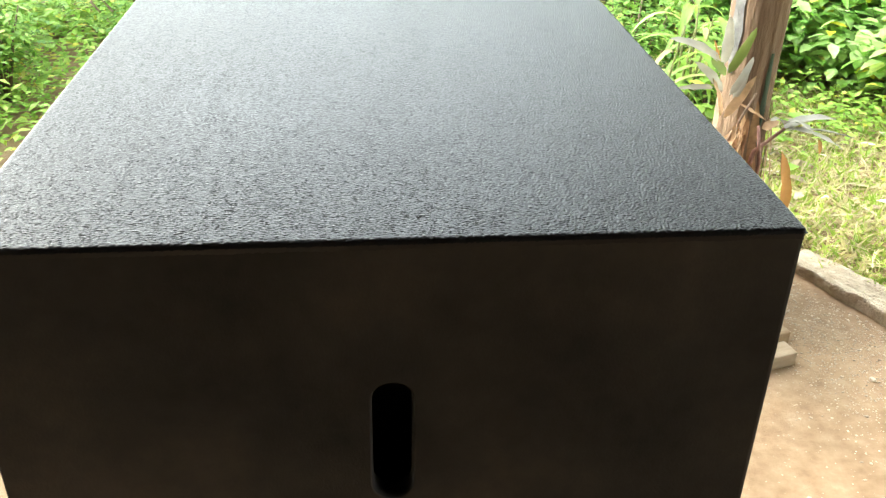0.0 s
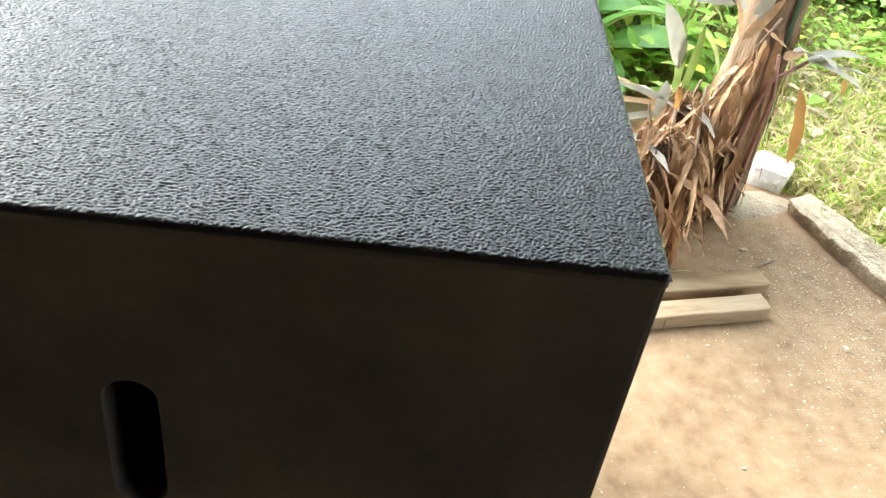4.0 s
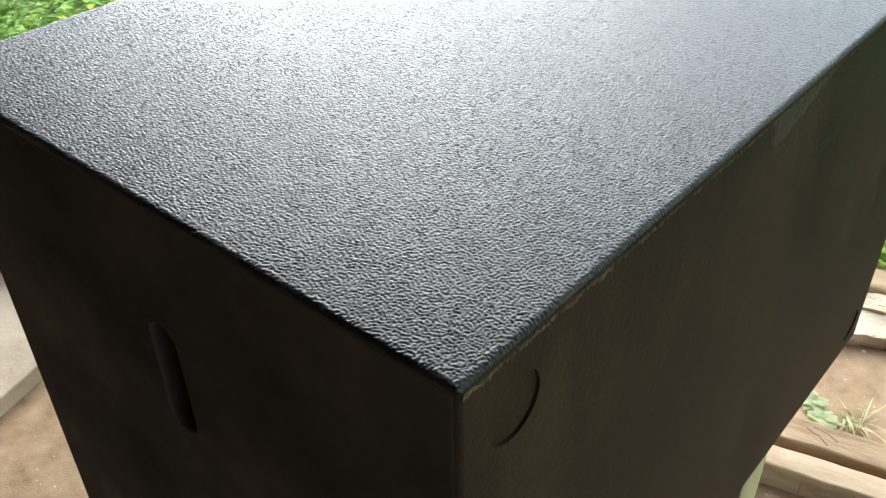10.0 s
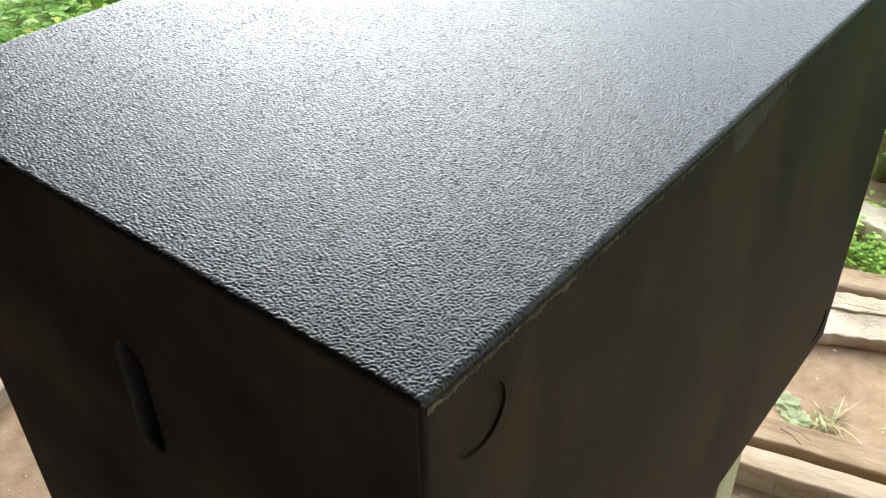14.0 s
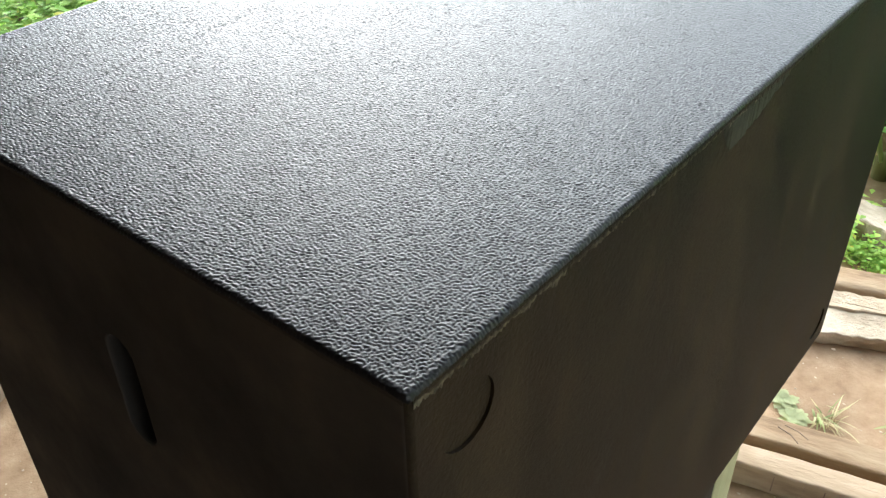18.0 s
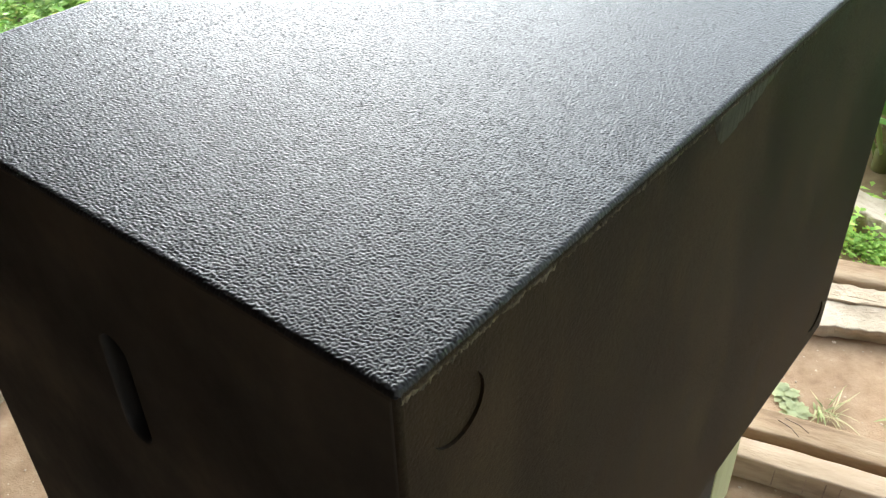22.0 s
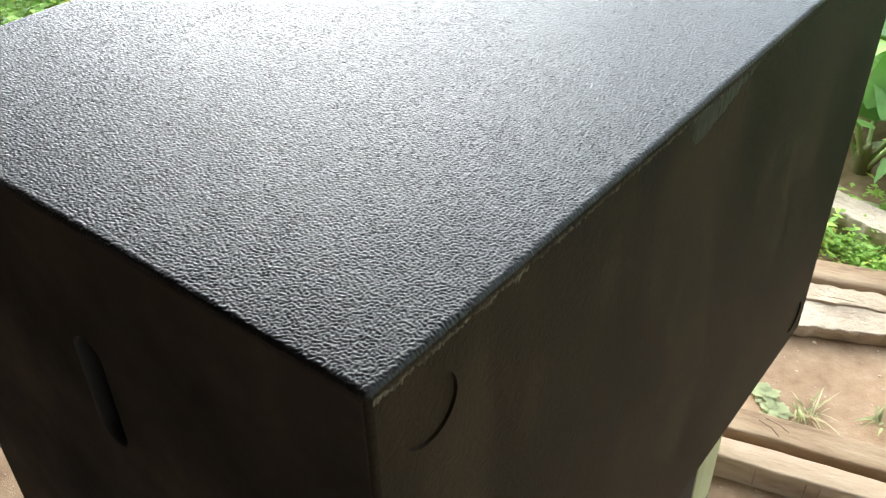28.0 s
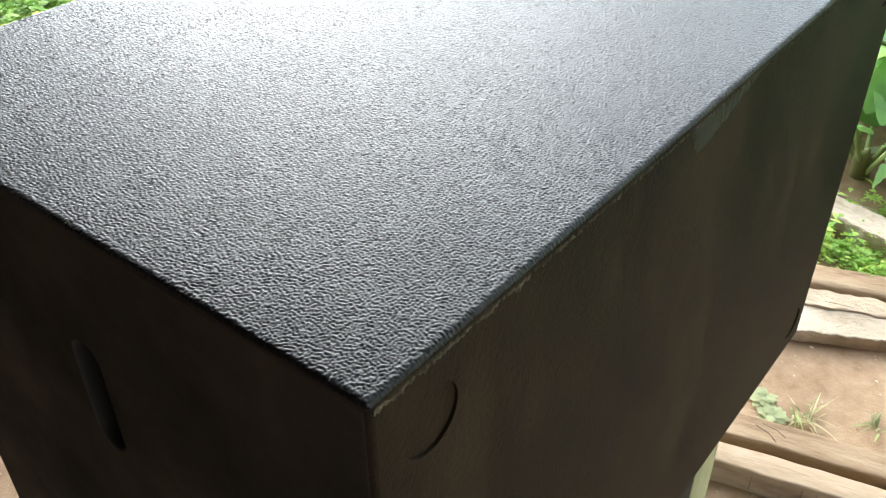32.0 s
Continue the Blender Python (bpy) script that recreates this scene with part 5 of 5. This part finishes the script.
tuft((0.018, 1.20, 0.0), 24, 0.070, 91, STRAW, "grass_tuft", "half-dry straw-coloured grass tuft in bare earth", 0.35, 0.0026)
tuft((0.0, 1.21, 0.0), 12, 0.055, 92, DULL, "grass_tuft", "small dull green grass tuft in bare earth", 0.7, 0.004)
tuft((0.133, 1.26, 0.0), 14, 0.040, 93, DULL, "grass_tuft", "small dull green grass tuft in bare earth", 0.5, 0.004)
tuft((0.243, 1.26, 0.0), 30, 0.045, 94, DULL, "grass_tuft", "thin faded grass tuft in bare earth", 0.4, 0.003)
tuft((0.30, 1.275, 0.0), 40, 0.050, 98, STRAW, "grass_tuft", "thin straw-coloured grass tuft in bare earth", 0.3, 0.003)
tuft((0.375, 1.30, 0.0), 60, 0.070, 95, DULL, "grass_tuft", "dull green grass tuft under the cordyline", 0.8, 0.004)
tuft((0.21, 1.47, 0.0), 14, 0.035, 96, DULL, "grass_tuft", "thin faded grass tuft in bare earth", 0.4, 0.003)
tuft((0.46, 1.27, 0.0), 60, 0.10, 97, STRAW, "grass_tuft", "flattened straw-coloured grass under the cordyline", 0.25, 0.0035)

# rosette weed beside the timbers, in small round leaves
for x, y in ((-0.078, 1.205), (-0.04, 1.168)):
    root = thing("rosette_weed", (x, y, lie(x, y)), x * 900, "flat grey-green rosette weed growing in bare earth", "weed", "rosette weeds")
    for i in range(13):
        a = i * 2.4 + 0.3 * math.sin(i * 5.1)
        made = leaf((0, 0, 0.003 + 0.0006 * i), (math.cos(a), math.sin(a), 0.06 + 0.012 * i), (0, 0, 1), 0.040 - 0.0012 * i, 0.025, 0.3, 0.08, 6, 0.5, 0.0015)
        part("leaf", mesh_of("leaf", *made, ROSETTE, True), None, root)


def stick(name, a, b, radius, mat, label, category, bend=0.004):
    a, b = Vector(a), Vector(b)
    mid = a.lerp(b, 0.5) + Vector((bend, bend, 0))
    ob = part(name, mesh_of(name, *tube([a, a.lerp(mid, 0.6), mid, b], [radius, radius * 0.95, radius * 0.9, radius * 0.7], 7), mat, True))
    return tagged(ob, label, category)


stick("twig", (-0.043, 1.062, 0.0675), (0.003, 1.044, 0.0675), 0.0012, TWIG, "short dark twig lying on the brown timber", "twig")
stick("twig", (-0.034, 1.074, 0.0675), (0.014, 1.064, 0.0675), 0.0011, TWIG, "short dark twig lying on the brown timber", "twig")
stick("bamboo_stick", (-1.19, 0.26, 0.006), (-0.93, 0.10, 0.006), 0.006, BAMBOO, "thin pale bamboo stick lying on the earth", "stick")
stick("twig", (0.80, 1.39, 0.012), (0.70, 1.31, 0.030), 0.005, TWIG, "pale crooked twig beside the timber ends", "twig")
